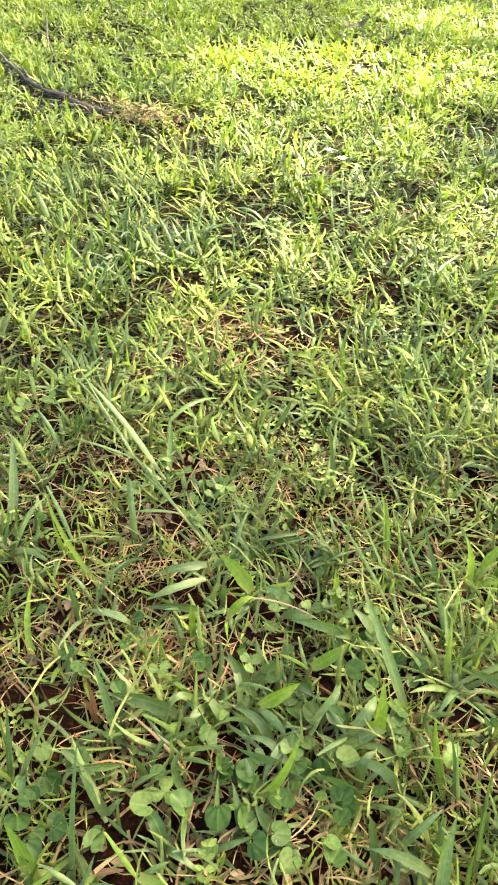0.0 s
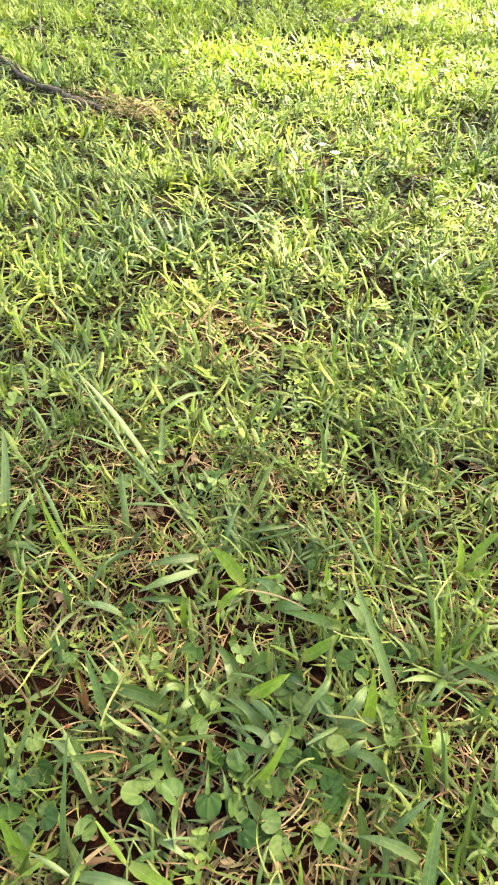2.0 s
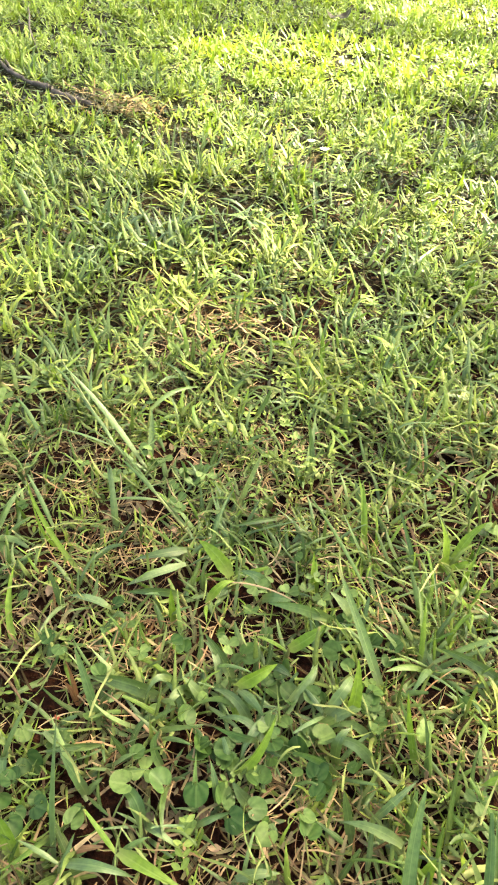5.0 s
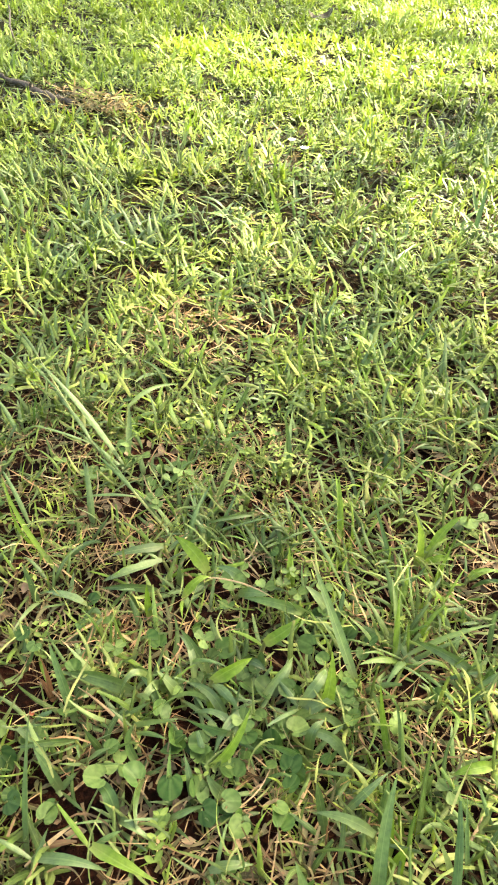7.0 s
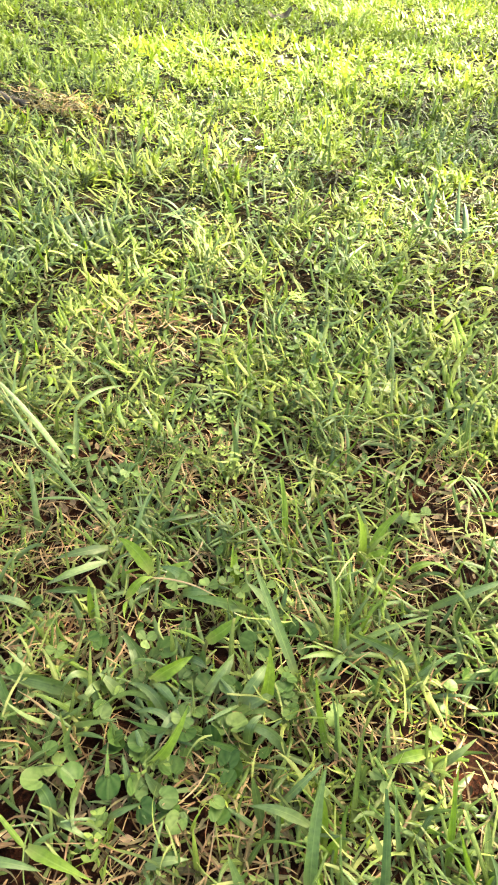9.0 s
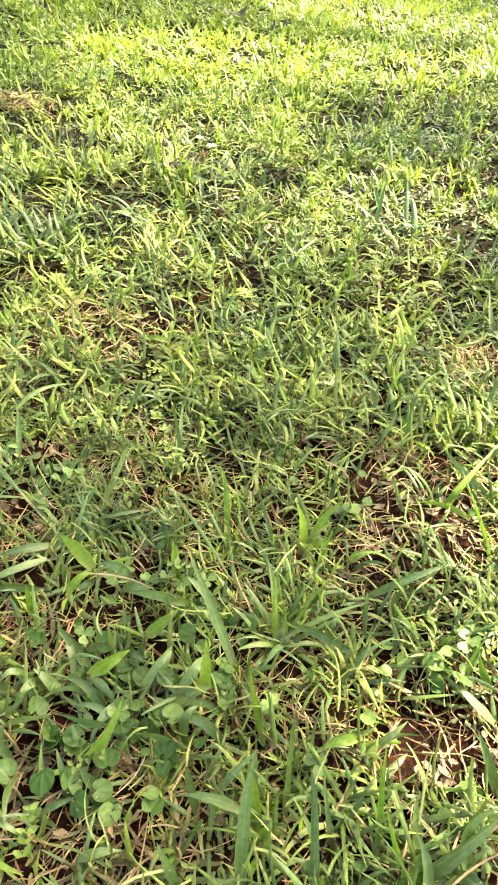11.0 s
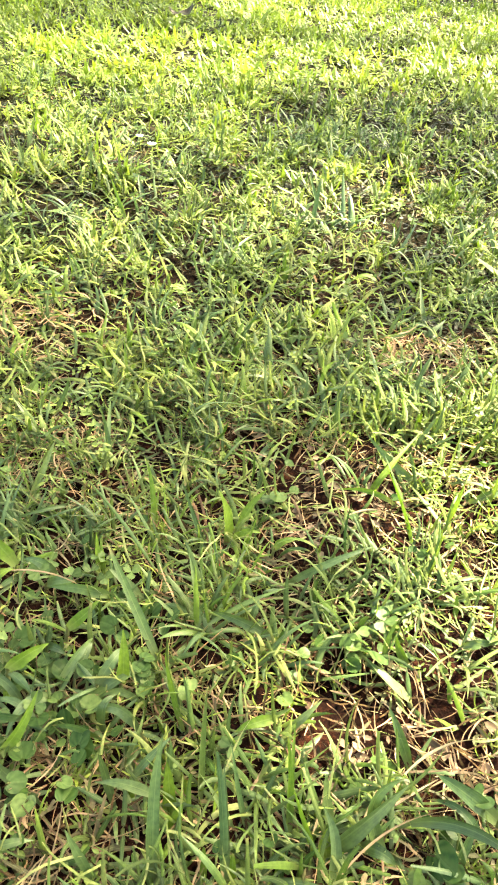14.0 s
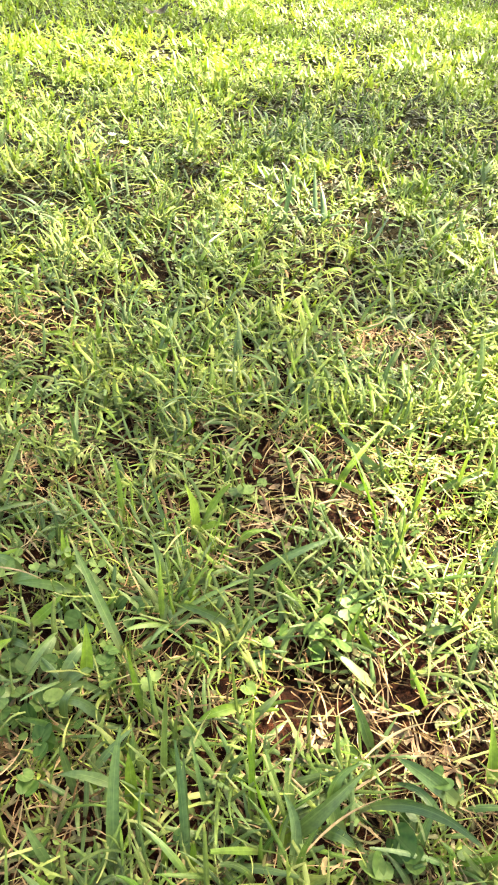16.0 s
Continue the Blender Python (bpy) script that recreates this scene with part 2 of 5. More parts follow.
def height(x, y):
    """The lie of the ground."""
    x, y = np.asarray(x, float), np.asarray(y, float)
    return (0.006 * np.sin(5.1 * x + 1.3) * np.cos(4.3 * y) + 0.004 * np.sin(11.0 * x - 7.0 * y)
            + 0.002 * np.sin(31.0 * x + 17.0 * y) + 0.03 * np.sin(0.5 * x + 0.8) * np.sin(0.4 * y))


def blade_arrays(base, heading, length, width, lean, curl, twist, seg=4, across=2, crease=0.22, wave=0.0, blunt=0.05, fat=0.3, neck=0.62, sweep=0.0):
    """Grass blades as strips that taper and bend. Arrays of one number for each blade, base of three."""
    n = len(base)
    heading, length, width, lean, curl, twist = (np.broadcast_to(np.asarray(a, float), (n,)) for a in (heading, length, width, lean, curl, twist))
    s = np.linspace(0, 1, seg + 1)
    ang = lean[:, None] + curl[:, None] * s ** 1.5
    if wave:
        ang = ang + wave * np.sin(s * 9.0 + rng.uniform(0, 6.3, n)[:, None])
    head = heading[:, None] + (twist[:, None] * 0.3 + np.broadcast_to(np.asarray(sweep, float), (n,))[:, None]) * s
    h = np.stack([np.cos(head), np.sin(head), 0 * head], -1)
    side = np.stack([-np.sin(head), np.cos(head), 0 * head], -1)
    up = np.array([0.0, 0.0, 1.0])
    tang = np.sin(ang)[..., None] * h + np.cos(ang)[..., None] * up
    norm = np.cos(ang)[..., None] * h - np.sin(ang)[..., None] * up
    step = 0.5 * (tang[:, 1:] + tang[:, :-1]) * (length / seg)[:, None, None]
    mid = np.concatenate([np.zeros((n, 1, 3)), np.cumsum(step, 1)], 1) + np.asarray(base)[:, None, :]
    tw = twist[:, None] * s
    wdir = np.cos(tw)[..., None] * side + np.sin(tw)[..., None] * norm
    up_to = np.clip(s / fat, 0, 1)
    past = np.clip((s - fat) / (1 - fat), 0, 1)
    cut = np.broadcast_to(np.asarray(blunt, float), (n,))[:, None]
    prof = (neck + (1 - neck) * up_to * up_to * (3 - 2 * up_to)) * (cut + (1 - cut) * (1 - past ** 2.0))
    w = 0.5 * width[:, None] * prof
    floor_z = height(mid[..., 0], mid[..., 1]) + 0.0025
    mid[..., 2] = np.maximum(mid[..., 2], floor_z)
    rows = [mid - wdir * w[..., None], mid + wdir * w[..., None]]
    us = [0.0, 1.0]
    if across == 3:
        ndir = -np.sin(tw)[..., None] * side + np.cos(tw)[..., None] * norm
        rows.insert(1, mid - ndir * (w * 2 * crease)[..., None])
        us.insert(1, 0.5)
    k = len(rows)
    verts = np.stack(rows, 2).reshape(-1, 3)
    uv = np.stack([np.broadcast_to(np.array(us)[None, None, :], (n, seg + 1, k)), np.broadcast_to(s[None, :, None], (n, seg + 1, k))], -1).reshape(-1, 2)
    i, j = np.meshgrid(np.arange(seg), np.arange(k - 1), indexing="ij")
    a = (i * k + j).ravel()
    quad = np.stack([a, a + 1, a + k + 1, a + k], 1)
    faces = (quad[None] + (np.arange(n) * (seg + 1) * k)[:, None, None]).reshape(-1, 4)
    return verts, faces, uv


def plate_arrays(outline, origin, ahead, side, normal, size, cup=0.15, centre=(0.5, 0.0), fold=0.0):
    """Small leaves: an outline of (along, across) pairs as a fan, cupped, laid at each origin."""
    outline = np.asarray(outline, float)
    pts = np.concatenate([[centre], outline])
    rise = cup * np.hypot(pts[:, 0] - centre[0], pts[:, 1] - centre[1]) ** 2 * 2.0 + fold * abs(pts[:, 1])
    k, n = len(pts), len(origin)
    size = np.broadcast_to(np.asarray(size, float), (n,))
    v = (origin[:, None] + size[:, None, None] * (pts[None, :, :1] * ahead[:, None] + pts[None, :, 1:] * side[:, None] + rise[None, :, None] * normal[:, None]))
    ring = np.arange(1, k)
    tri = np.stack([np.zeros(k - 1, int), ring, np.roll(ring, -1)], 1)
    faces = (tri[None] + (np.arange(n) * k)[:, None, None]).reshape(-1, 3)
    uv = np.broadcast_to(np.stack([pts[:, 1] + 0.5, pts[:, 0]], -1)[None], (n, k, 2)).reshape(-1, 2)
    return v.reshape(-1, 3), faces, uv


def frames_of(heading, tilt, roll):
    """Axes of leaves that point along heading, tilted up by tilt and rolled about their own length."""
    h = np.stack([np.cos(heading), np.sin(heading), 0 * heading], -1)
    s = np.stack([-np.sin(heading), np.cos(heading), 0 * heading], -1)
    z = np.array([0.0, 0.0, 1.0])
    a = np.cos(tilt)[:, None] * h + np.sin(tilt)[:, None] * z
    n = -np.sin(tilt)[:, None] * h + np.cos(tilt)[:, None] * z
    return a, np.cos(roll)[:, None] * s + np.sin(roll)[:, None] * n, -np.sin(roll)[:, None] * s + np.cos(roll)[:, None] * n


HEART = [(0.0, 0.0), (0.22, 0.24), (0.50, 0.43), (0.78, 0.46), (0.97, 0.30), (1.0, 0.12), (0.88, 0.0),
         (1.0, -0.12), (0.97, -0.30), (0.78, -0.46), (0.50, -0.43), (0.22, -0.24)]
KIDNEY = [(0.20, 0.0), (0.02, 0.10), (-0.08, 0.24), (0.0, 0.42), (0.20, 0.54), (0.48, 0.56), (0.76, 0.46), (0.93, 0.24), (0.98, 0.0),
          (0.93, -0.24), (0.76, -0.46), (0.48, -0.56), (0.20, -0.54), (0.0, -0.42), (-0.08, -0.24), (0.02, -0.10)]
POINTED = [(0.0, 0.0), (0.35, 0.28), (0.75, 0.2), (1.0, 0.0), (0.75, -0.2), (0.35, -0.28)]
LANCE = [(0.0, 0.0), (0.42, 0.29), (1.0, 0.0), (0.42, -0.29)]
OVAL = [(0.0, 0.0), (0.25, 0.22), (0.55, 0.27), (0.85, 0.15), (1.0, 0.0), (0.85, -0.15), (0.55, -0.27), (0.25, -0.22)]


def part(name, me, parent, label=""):
    ob = new(name, me)
    ob.parent = parent
    return tagged(ob, label) if label else ob


def stuff(name, arrays, material, label, category):
    verts, faces, uv = arrays
    return tagged(new(name, mesh_of(name, verts, faces, uv, material)), label, category, kind="stuff")


def joined(*sets):
    """Several sets of arrays as one; quads and triangles do not mix."""
    vs, fs, us, at = [], [], [], 0
    for v, f, u in sets:
        vs.append(v), fs.append(f + at), us.append(u)
        at += len(v)
    return np.concatenate(vs), np.concatenate(fs), np.concatenate(us)


def scattered(n, x0, x1, y0, y1, clump=0.0, per=8):
    """Places over a stretch of the lawn, even or gathered in clumps."""
    if clump:
        m = max(1, n // per)
        c = np.stack([rng.uniform(x0, x1, m), rng.uniform(y0, y1, m)], -1)
        p = np.repeat(c, per, 0) + rng.normal(0, clump, (m * per, 2))
    else:
        p = np.stack([rng.uniform(x0, x1, n), rng.uniform(y0, y1, n)], -1)
    return p


def on_ground(p, lift=0.0):
    return np.stack([p[:, 0], p[:, 1], height(p[:, 0], p[:, 1]) + lift], -1)


def inside(p, x, y, rx, ry):
    """1 in the middle of an oval, 0 from its rim on."""
    return np.clip(1.3 - np.hypot((p[:, 0] - x) / rx, (p[:, 1] - y) / ry), 0, 1)


# ---- ground ----
def ground_axis(lo, hi, step, far):
    inner = np.arange(lo, hi, step)
    outer = np.geomspace(0.1, far, 18)
    return np.concatenate([lo - outer[::-1], inner, hi + outer])


gx, gy = ground_axis(-0.6, 1.2, 0.012, 400), ground_axis(0.0, 2.2, 0.012, 400)
GX, GY = np.meshgrid(gx, gy, indexing="ij")
gz = height(GX, GY) * np.clip(40 / (1 + np.hypot(GX, GY)), 0, 1)
crumb = np.where((abs(GX - 0.3) < 0.9) & (GY < 2.2) & (GY > 0), 0.0035, 0) * rng.normal(0, 1, GX.shape)
ni, nj = GX.shape
idx = np.arange(ni * nj).reshape(ni, nj)
quads = np.stack([idx[:-1, :-1], idx[1:, :-1], idx[1:, 1:], idx[:-1, 1:]], -1).reshape(-1, 4)
gv = np.stack([GX, GY, gz + crumb], -1).reshape(-1, 3)
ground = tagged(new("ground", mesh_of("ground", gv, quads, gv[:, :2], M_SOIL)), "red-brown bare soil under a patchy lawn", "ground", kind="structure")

# places where the lawn is thin (x, y, half width, half depth)
BARE = [(0.350, 0.625, 0.078, 0.056), (0.40, 0.585, 0.04, 0.032), (0.42, 0.36, 0.06, 0.05), (0.312, 0.56, 0.042, 0.030), (-0.087, 0.44, 0.03, 0.03), (0.275, 0.69, 0.05, 0.03), (0.055, 0.335, 0.03, 0.025), (-0.03, 0.575, 0.03, 0.02), (0.0, 0.66, 0.03, 0.02), (0.325, 0.355, 0.03, 0.03), (0.22, 1.37, 0.05, 0.03), (0.50, 0.865, 0.03, 0.015)]
DRY = [(0.015, 0.885, 0.075, 0.07), (0.49, 0.84, 0.06, 0.05), (-0.35, 1.76, 0.12, 0.09), (0.12, 0.31, 0.12, 0.035), (0.39, 0.40, 0.07, 0.05), (0.04, 1.5, 0.12, 0.06)]


# places where round-leaved creepers crowd out the grass
LEAFY = [(0.115, 0.395, 0.085, 0.085), (-0.03, 0.33, 0.05, 0.06), (0.36, 0.30, 0.05, 0.05), (0.33, 0.43, 0.05, 0.04)]


# small hollows between the tufts, down to the dark soil
hole_rng = np.random.default_rng(41)
HOLES = np.concatenate([np.stack([hole_rng.uniform(-0.6, 1.1, 680), hole_rng.uniform(0.30, 2.1, 680), hole_rng.uniform(0.008, 0.020, 680)], -1),
                        np.stack([hole_rng.uniform(-0.4, 0.9, 260), hole_rng.uniform(0.55, 1.4, 260), hole_rng.uniform(0.008, 0.017, 260)], -1)])
HOLES[:, 2] *= 0.6 + 0.5 * HOLES[:, 1]


def outside_holes(p):
    keep = np.ones(len(p), bool)
    for x, y, rr in HOLES:
        keep &= (p[:, 0] - x) ** 2 / 2.2 + (p[:, 1] - y) ** 2 > rr * rr
    # the grass is trodden down in front of the fallen stick and round the white flowers
    low = np.zeros(len(p), bool)
    for x, y, dx, dy in ((-0.400, 1.756, -0.153, 0.110), (-0.553, 1.866, -0.087, 0.075), (-0.640, 1.941, -0.270, 0.375)):
        along = np.clip(((p[:, 0] - x) * dx + (p[:, 1] - y) * dy) / (dx * dx + dy * dy), 0, 1)
        low |= np.hypot(p[:, 0] - x - dx * along, p[:, 1] - y - dy * along) < 0.030
    for x, y in ((0.092, 1.54), (0.118, 1.50), (0.073, 1.43)):
        low |= np.hypot(p[:, 0] - x, p[:, 1] - y) < 0.018
    return p[(keep | (rng.random(len(p)) < 0.08)) & ~low]


def thinned(p, keep_bare=0.08, keep_dry=0.5):
    keep = np.ones(len(p))
    for q in LEAFY:
        keep *= 1 - 0.35 * inside(p, *q)
    for q in BARE:
        keep *= 1 - (1 - keep_bare) * inside(p, *q)
    for q in DRY:
        keep *= 1 - (1 - keep_dry) * inside(p, *q)
    return p[rng.random(len(p)) < keep]


# ---- the lawn ----
def patchy(p):
    """How the lawn wears: above 0 the soil and dry stalks show, below 0 it grows thick."""
    x, y = p[:, 0], p[:, 1]
    return np.sin(23 * x + 5) * np.sin(19 * y + 2) + 0.6 * np.sin(41 * x - 31 * y) + 0.4 * np.sin(67 * x + 53 * y + 1)


def shoots(n, box, clump, per, stem, size, width, lean, bend, leaves, seg, material, label, thin=True, worn=0.25, across=3,
           turn=0.5, cut=0.35, slant=0.5):
    """Grass shoots: a short leaning sheath with blades that leave it on two sides in turn, the lowest lying flattest."""
    p = scattered(n, *box, clump, per)
    if thin:
        p = thinned(p)
    p = p[rng.random(len(p)) < np.clip(1.0 - worn * (patchy(p) + 0.6), 0.05, 1)]
    p = outside_holes(p)
    m = len(p)
    foot = on_ground(p, -0.002)
    rise = rng.uniform(*stem, m)
    tilt, way = np.abs(rng.normal(0, slant, m)), rng.uniform(-3.14, 3.14, m)
    axis = np.stack([np.sin(tilt) * np.cos(way), np.sin(tilt) * np.sin(way), np.cos(tilt)], -1)
    tall = 0.9 + 0.18 * np.sin(6.0 * p[:, 0] + 2.0) * np.sin(4.7 * p[:, 1] + 2.0) + 0.12 * np.sin(19 * p[:, 0] - 13 * p[:, 1])
    face = np.where(rng.random(m) < 0.3, 2.5 * np.sin(3.1 * p[:, 0] + 1.7 * p[:, 1]), rng.uniform(-3.14, 3.14, m))
    broad = rng.uniform(*width, m)
    sets = []
    v, f, u = blade_arrays(foot, way, rise * 1.15, broad * 0.5, tilt, rng.normal(0, 0.2, m), rng.normal(0, 0.5, m), seg=2, across=across, blunt=0.5, fat=0.3, neck=0.9)
    sets.append((v, f, u * np.array([1.0, 0.22])))
    for k in range(leaves):
        part_up = (k + 0.6) / leaves
        at = foot + axis * (rise * part_up)[:, None]
        flat = lean[1] + (lean[0] - lean[1]) * part_up
        some = rng.random(m) < (1.0 if k else 0.75)
        sets.append(blade_arrays(at[some], (face + 3.14 * k + rng.normal(0, 0.55, m))[some], (rng.uniform(*size, m) * tall)[some], (broad * rng.uniform(0.75, 1.1, m))[some],
                                 np.clip(flat + rng.normal(0, 0.28, m), 0.05, 1.75)[some], rng.uniform(*bend, m)[some], rng.normal(0, turn, m)[some], seg=seg, across=across, crease=0.2,
                                 blunt=np.where(rng.random(m) < cut, 0.5, 0.03)[some], fat=0.2, neck=0.75, sweep=rng.normal(0, 0.7, m)[some]))
    return stuff("grass", joined(*sets), material, label, "grass")


def lawn(name, n, box, clump, per, size, width, lean, seg, material, label, thin=True, across=2, bend=(0.2, 1.5), turn=0.7, lift=0.0):
    """Loose blades, each from a foot of its own."""
    p = scattered(n, *box, clump, per)
    if thin:
        p = thinned(p)
    if material is not M_LOW:
        p = outside_holes(p)
    m = len(p)
    arrays = blade_arrays(on_ground(p, -0.002) + np.array([0, 0, 1.0]) * rng.uniform(0, lift + 1e-6, m)[:, None], rng.uniform(-3.14, 3.14, m), rng.uniform(*size, m), rng.uniform(*width, m),
                          rng.uniform(*lean, m), rng.uniform(*bend, m), rng.normal(0, turn, m), seg=seg, across=across, sweep=rng.normal(0, 0.9, m))
    return stuff(name, arrays, material, label, "grass")


NEAR, MIDDLE, BACK, FAR = (-0.30, 0.80, 0.20, 0.74), (-0.50, 1.0, 0.68, 1.42), (-0.80, 1.4, 1.36, 2.12), (-1.9, 2.5, 2.05, 4.2)
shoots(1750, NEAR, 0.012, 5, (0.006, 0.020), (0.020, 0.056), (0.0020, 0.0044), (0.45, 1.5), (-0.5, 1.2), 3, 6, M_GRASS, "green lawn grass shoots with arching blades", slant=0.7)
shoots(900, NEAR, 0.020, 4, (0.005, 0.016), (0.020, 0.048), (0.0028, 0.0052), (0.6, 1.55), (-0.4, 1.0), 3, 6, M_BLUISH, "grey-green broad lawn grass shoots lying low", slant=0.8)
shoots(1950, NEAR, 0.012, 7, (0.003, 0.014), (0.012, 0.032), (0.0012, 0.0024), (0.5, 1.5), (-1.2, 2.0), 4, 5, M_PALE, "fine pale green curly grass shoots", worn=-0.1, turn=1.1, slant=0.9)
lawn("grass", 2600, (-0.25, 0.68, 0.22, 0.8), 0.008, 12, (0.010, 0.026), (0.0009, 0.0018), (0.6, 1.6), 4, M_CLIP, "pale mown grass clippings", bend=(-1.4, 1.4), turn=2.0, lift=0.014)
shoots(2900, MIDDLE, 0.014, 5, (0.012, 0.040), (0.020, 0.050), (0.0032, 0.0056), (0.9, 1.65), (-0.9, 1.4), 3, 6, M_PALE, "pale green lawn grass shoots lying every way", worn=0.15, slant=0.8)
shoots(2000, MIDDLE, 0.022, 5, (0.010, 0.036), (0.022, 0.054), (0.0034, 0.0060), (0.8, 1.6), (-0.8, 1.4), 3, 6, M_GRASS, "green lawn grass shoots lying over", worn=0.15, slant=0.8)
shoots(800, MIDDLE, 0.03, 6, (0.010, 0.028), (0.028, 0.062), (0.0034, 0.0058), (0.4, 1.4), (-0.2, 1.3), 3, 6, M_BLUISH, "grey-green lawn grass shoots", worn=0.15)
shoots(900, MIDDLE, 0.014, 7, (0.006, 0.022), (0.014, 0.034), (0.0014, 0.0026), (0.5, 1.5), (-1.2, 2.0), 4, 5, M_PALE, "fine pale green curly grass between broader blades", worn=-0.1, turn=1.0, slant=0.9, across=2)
lawn("grass", 7000, MIDDLE, 0.02, 6, (0.014, 0.03), (0.003, 0.005), (0.7, 1.5), 3, M_LOW, "short grass close to the ground, coloured near black as shade", bend=(-0.6, 1.0), turn=1.2)
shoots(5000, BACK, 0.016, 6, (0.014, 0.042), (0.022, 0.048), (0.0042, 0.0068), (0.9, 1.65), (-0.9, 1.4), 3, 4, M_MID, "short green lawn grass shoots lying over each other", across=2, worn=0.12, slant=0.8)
shoots(1500, BACK, 0.03, 6, (0.012, 0.030), (0.030, 0.060), (0.0038, 0.0062), (0.5, 1.4), (-0.5, 1.4), 3, 4, M_BLUISH, "grey-green lawn grass shoots", across=2, worn=0.12)
lawn("grass", 12000, BACK, 0.02, 8, (0.014, 0.03), (0.003, 0.006), (0.6, 1.5), 3, M_LOW, "short grass under the lawn, coloured near black as shade", bend=(-0.4, 1.0), turn=1.0)
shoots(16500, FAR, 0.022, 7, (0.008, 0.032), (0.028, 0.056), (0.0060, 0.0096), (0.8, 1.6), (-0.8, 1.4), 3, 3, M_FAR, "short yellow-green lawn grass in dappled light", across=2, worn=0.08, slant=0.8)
lawn("grass", 7000, (-1.7, 2.3, 2.05, 3.6), 0.02, 8, (0.02, 0.045), (0.005, 0.009), (0.5, 1.5), 3, M_LOW, "short grass under the lawn, coloured near black as shade", bend=(-0.6, 1.0), turn=1.2)
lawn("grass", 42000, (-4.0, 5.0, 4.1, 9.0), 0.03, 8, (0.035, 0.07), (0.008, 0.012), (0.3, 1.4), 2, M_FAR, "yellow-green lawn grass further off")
lawn("grass", 18000, (-4.0, 5.0, -2.5, 0.2), 0.03, 8, (0.03, 0.07), (0.006, 0.010), (0.05, 1.0), 2, M_FAR, "yellow-green lawn grass behind")
lawn("grass", 9000, (-4.5, -0.8, 0.2, 4.2), 0.03, 8, (0.03, 0.07), (0.006, 0.010), (0.05, 1.0), 2, M_FAR, "yellow-green lawn grass beside the path", thin=False)
lawn("grass", 9000, (1.4, 5.0, 0.2, 4.2), 0.03, 8, (0.03, 0.07), (0.006, 0.010), (0.05, 1.0), 2, M_FAR, "yellow-green lawn grass beside the path", thin=False)


# ---- thatch of dry stalks on the soil ----
def thatch(n, box, size, width, label, only=None, material=M_STRAW, loft=0.007):
    p = scattered(n, *box, 0.02, 6)
    if material in (M_STRAW, M_WITHER, M_CLIP):
        p = outside_holes(p)
    worn = np.clip(0.62 + 0.4 * patchy(p), 0.25, 1)
    if only:
        w = sum(inside(p, *q) for q in only)
        p = p[rng.random(len(p)) < w]
    else:
        p = p[rng.random(len(p)) < worn]
    m = len(p)
    arrays = blade_arrays(on_ground(p, 0.001) + np.array([0, 0, 1.0]) * rng.uniform(0, loft, m)[:, None], rng.uniform(-3.14, 3.14, m),
                          rng.uniform(*size, m), rng.uniform(*width, m), rng.uniform(1.1, 1.6, m), rng.uniform(-0.7, 0.9, m),
                          rng.normal(0, 1.4, m), seg=6, wave=0.3, blunt=0.45, fat=0.15, sweep=rng.normal(0, 0.75, m))
    return stuff("thatch", arrays, material, label, "dry grass")


thatch(12000, (-0.30, 0.80, 0.20, 0.86), (0.010, 0.046), (0.0005, 0.0016), "tangled tan dry grass stalks on the soil")
thatch(3500, (-0.30, 0.80, 0.20, 0.86), (0.010, 0.030), (0.0018, 0.0036), "withered olive-tan grass blades lying on the soil", material=M_WITHER)
thatch(1500, (-0.28, 0.75, 0.22, 0.90), (0.020, 0.055), (0.0010, 0.0019), "pale green runners tangled through the grass", material=M_CLIP, loft=0.030)
thatch(7000, (-0.2, 0.7, 0.18, 0.95), (0.012, 0.04), (0.0008, 0.0020), "thin brown stalks on the soil, darkened as shade under the grass", material=M_GAP_STALK)
thatch(5000, (-0.6, 1.0, 0.82, 1.7), (0.015, 0.045), (0.001, 0.0026), "thin brown stalks under the grass, darkened as shade", material=M_GAP_STALK)
thatch(4500, (-0.6, 1.1, 0.82, 1.6), (0.014, 0.036), (0.0014, 0.0034), "withered olive-tan blades under the lawn", material=M_WITHER)
thatch(1800, (-0.8, 1.4, 1.0, 2.2), (0.02, 0.06), (0.0015, 0.003), "tan dry grass stalks between green blades")
thatch(6000, (-0.6, 0.9, 0.2, 2.0), (0.015, 0.05), (0.0008, 0.0022), "patches of bleached dry grass", only=DRY)

thatch(800, (-0.10, 0.12, 0.79, 0.98), (0.014, 0.040), (0.0010, 0.0026), "patch of bleached curly dry grass in the lawn", only=[(0.015, 0.885, 0.085, 0.08)], loft=0.026)
thatch(900, (0.40, 0.58, 0.76, 0.92), (0.016, 0.044), (0.0010, 0.0030), "patch of bleached dry grass over bare soil", only=[(0.49, 0.84, 0.07, 0.06)], loft=0.014)
thatch(800, (-0.5, -0.2, 1.66, 1.86), (0.03, 0.07), (0.002, 0.0045), "tuft of reddish-tan dry grass at the end of a stick", only=[(-0.345, 1.77, 0.09, 0.06)], loft=0.034, material=M_RUSTY)


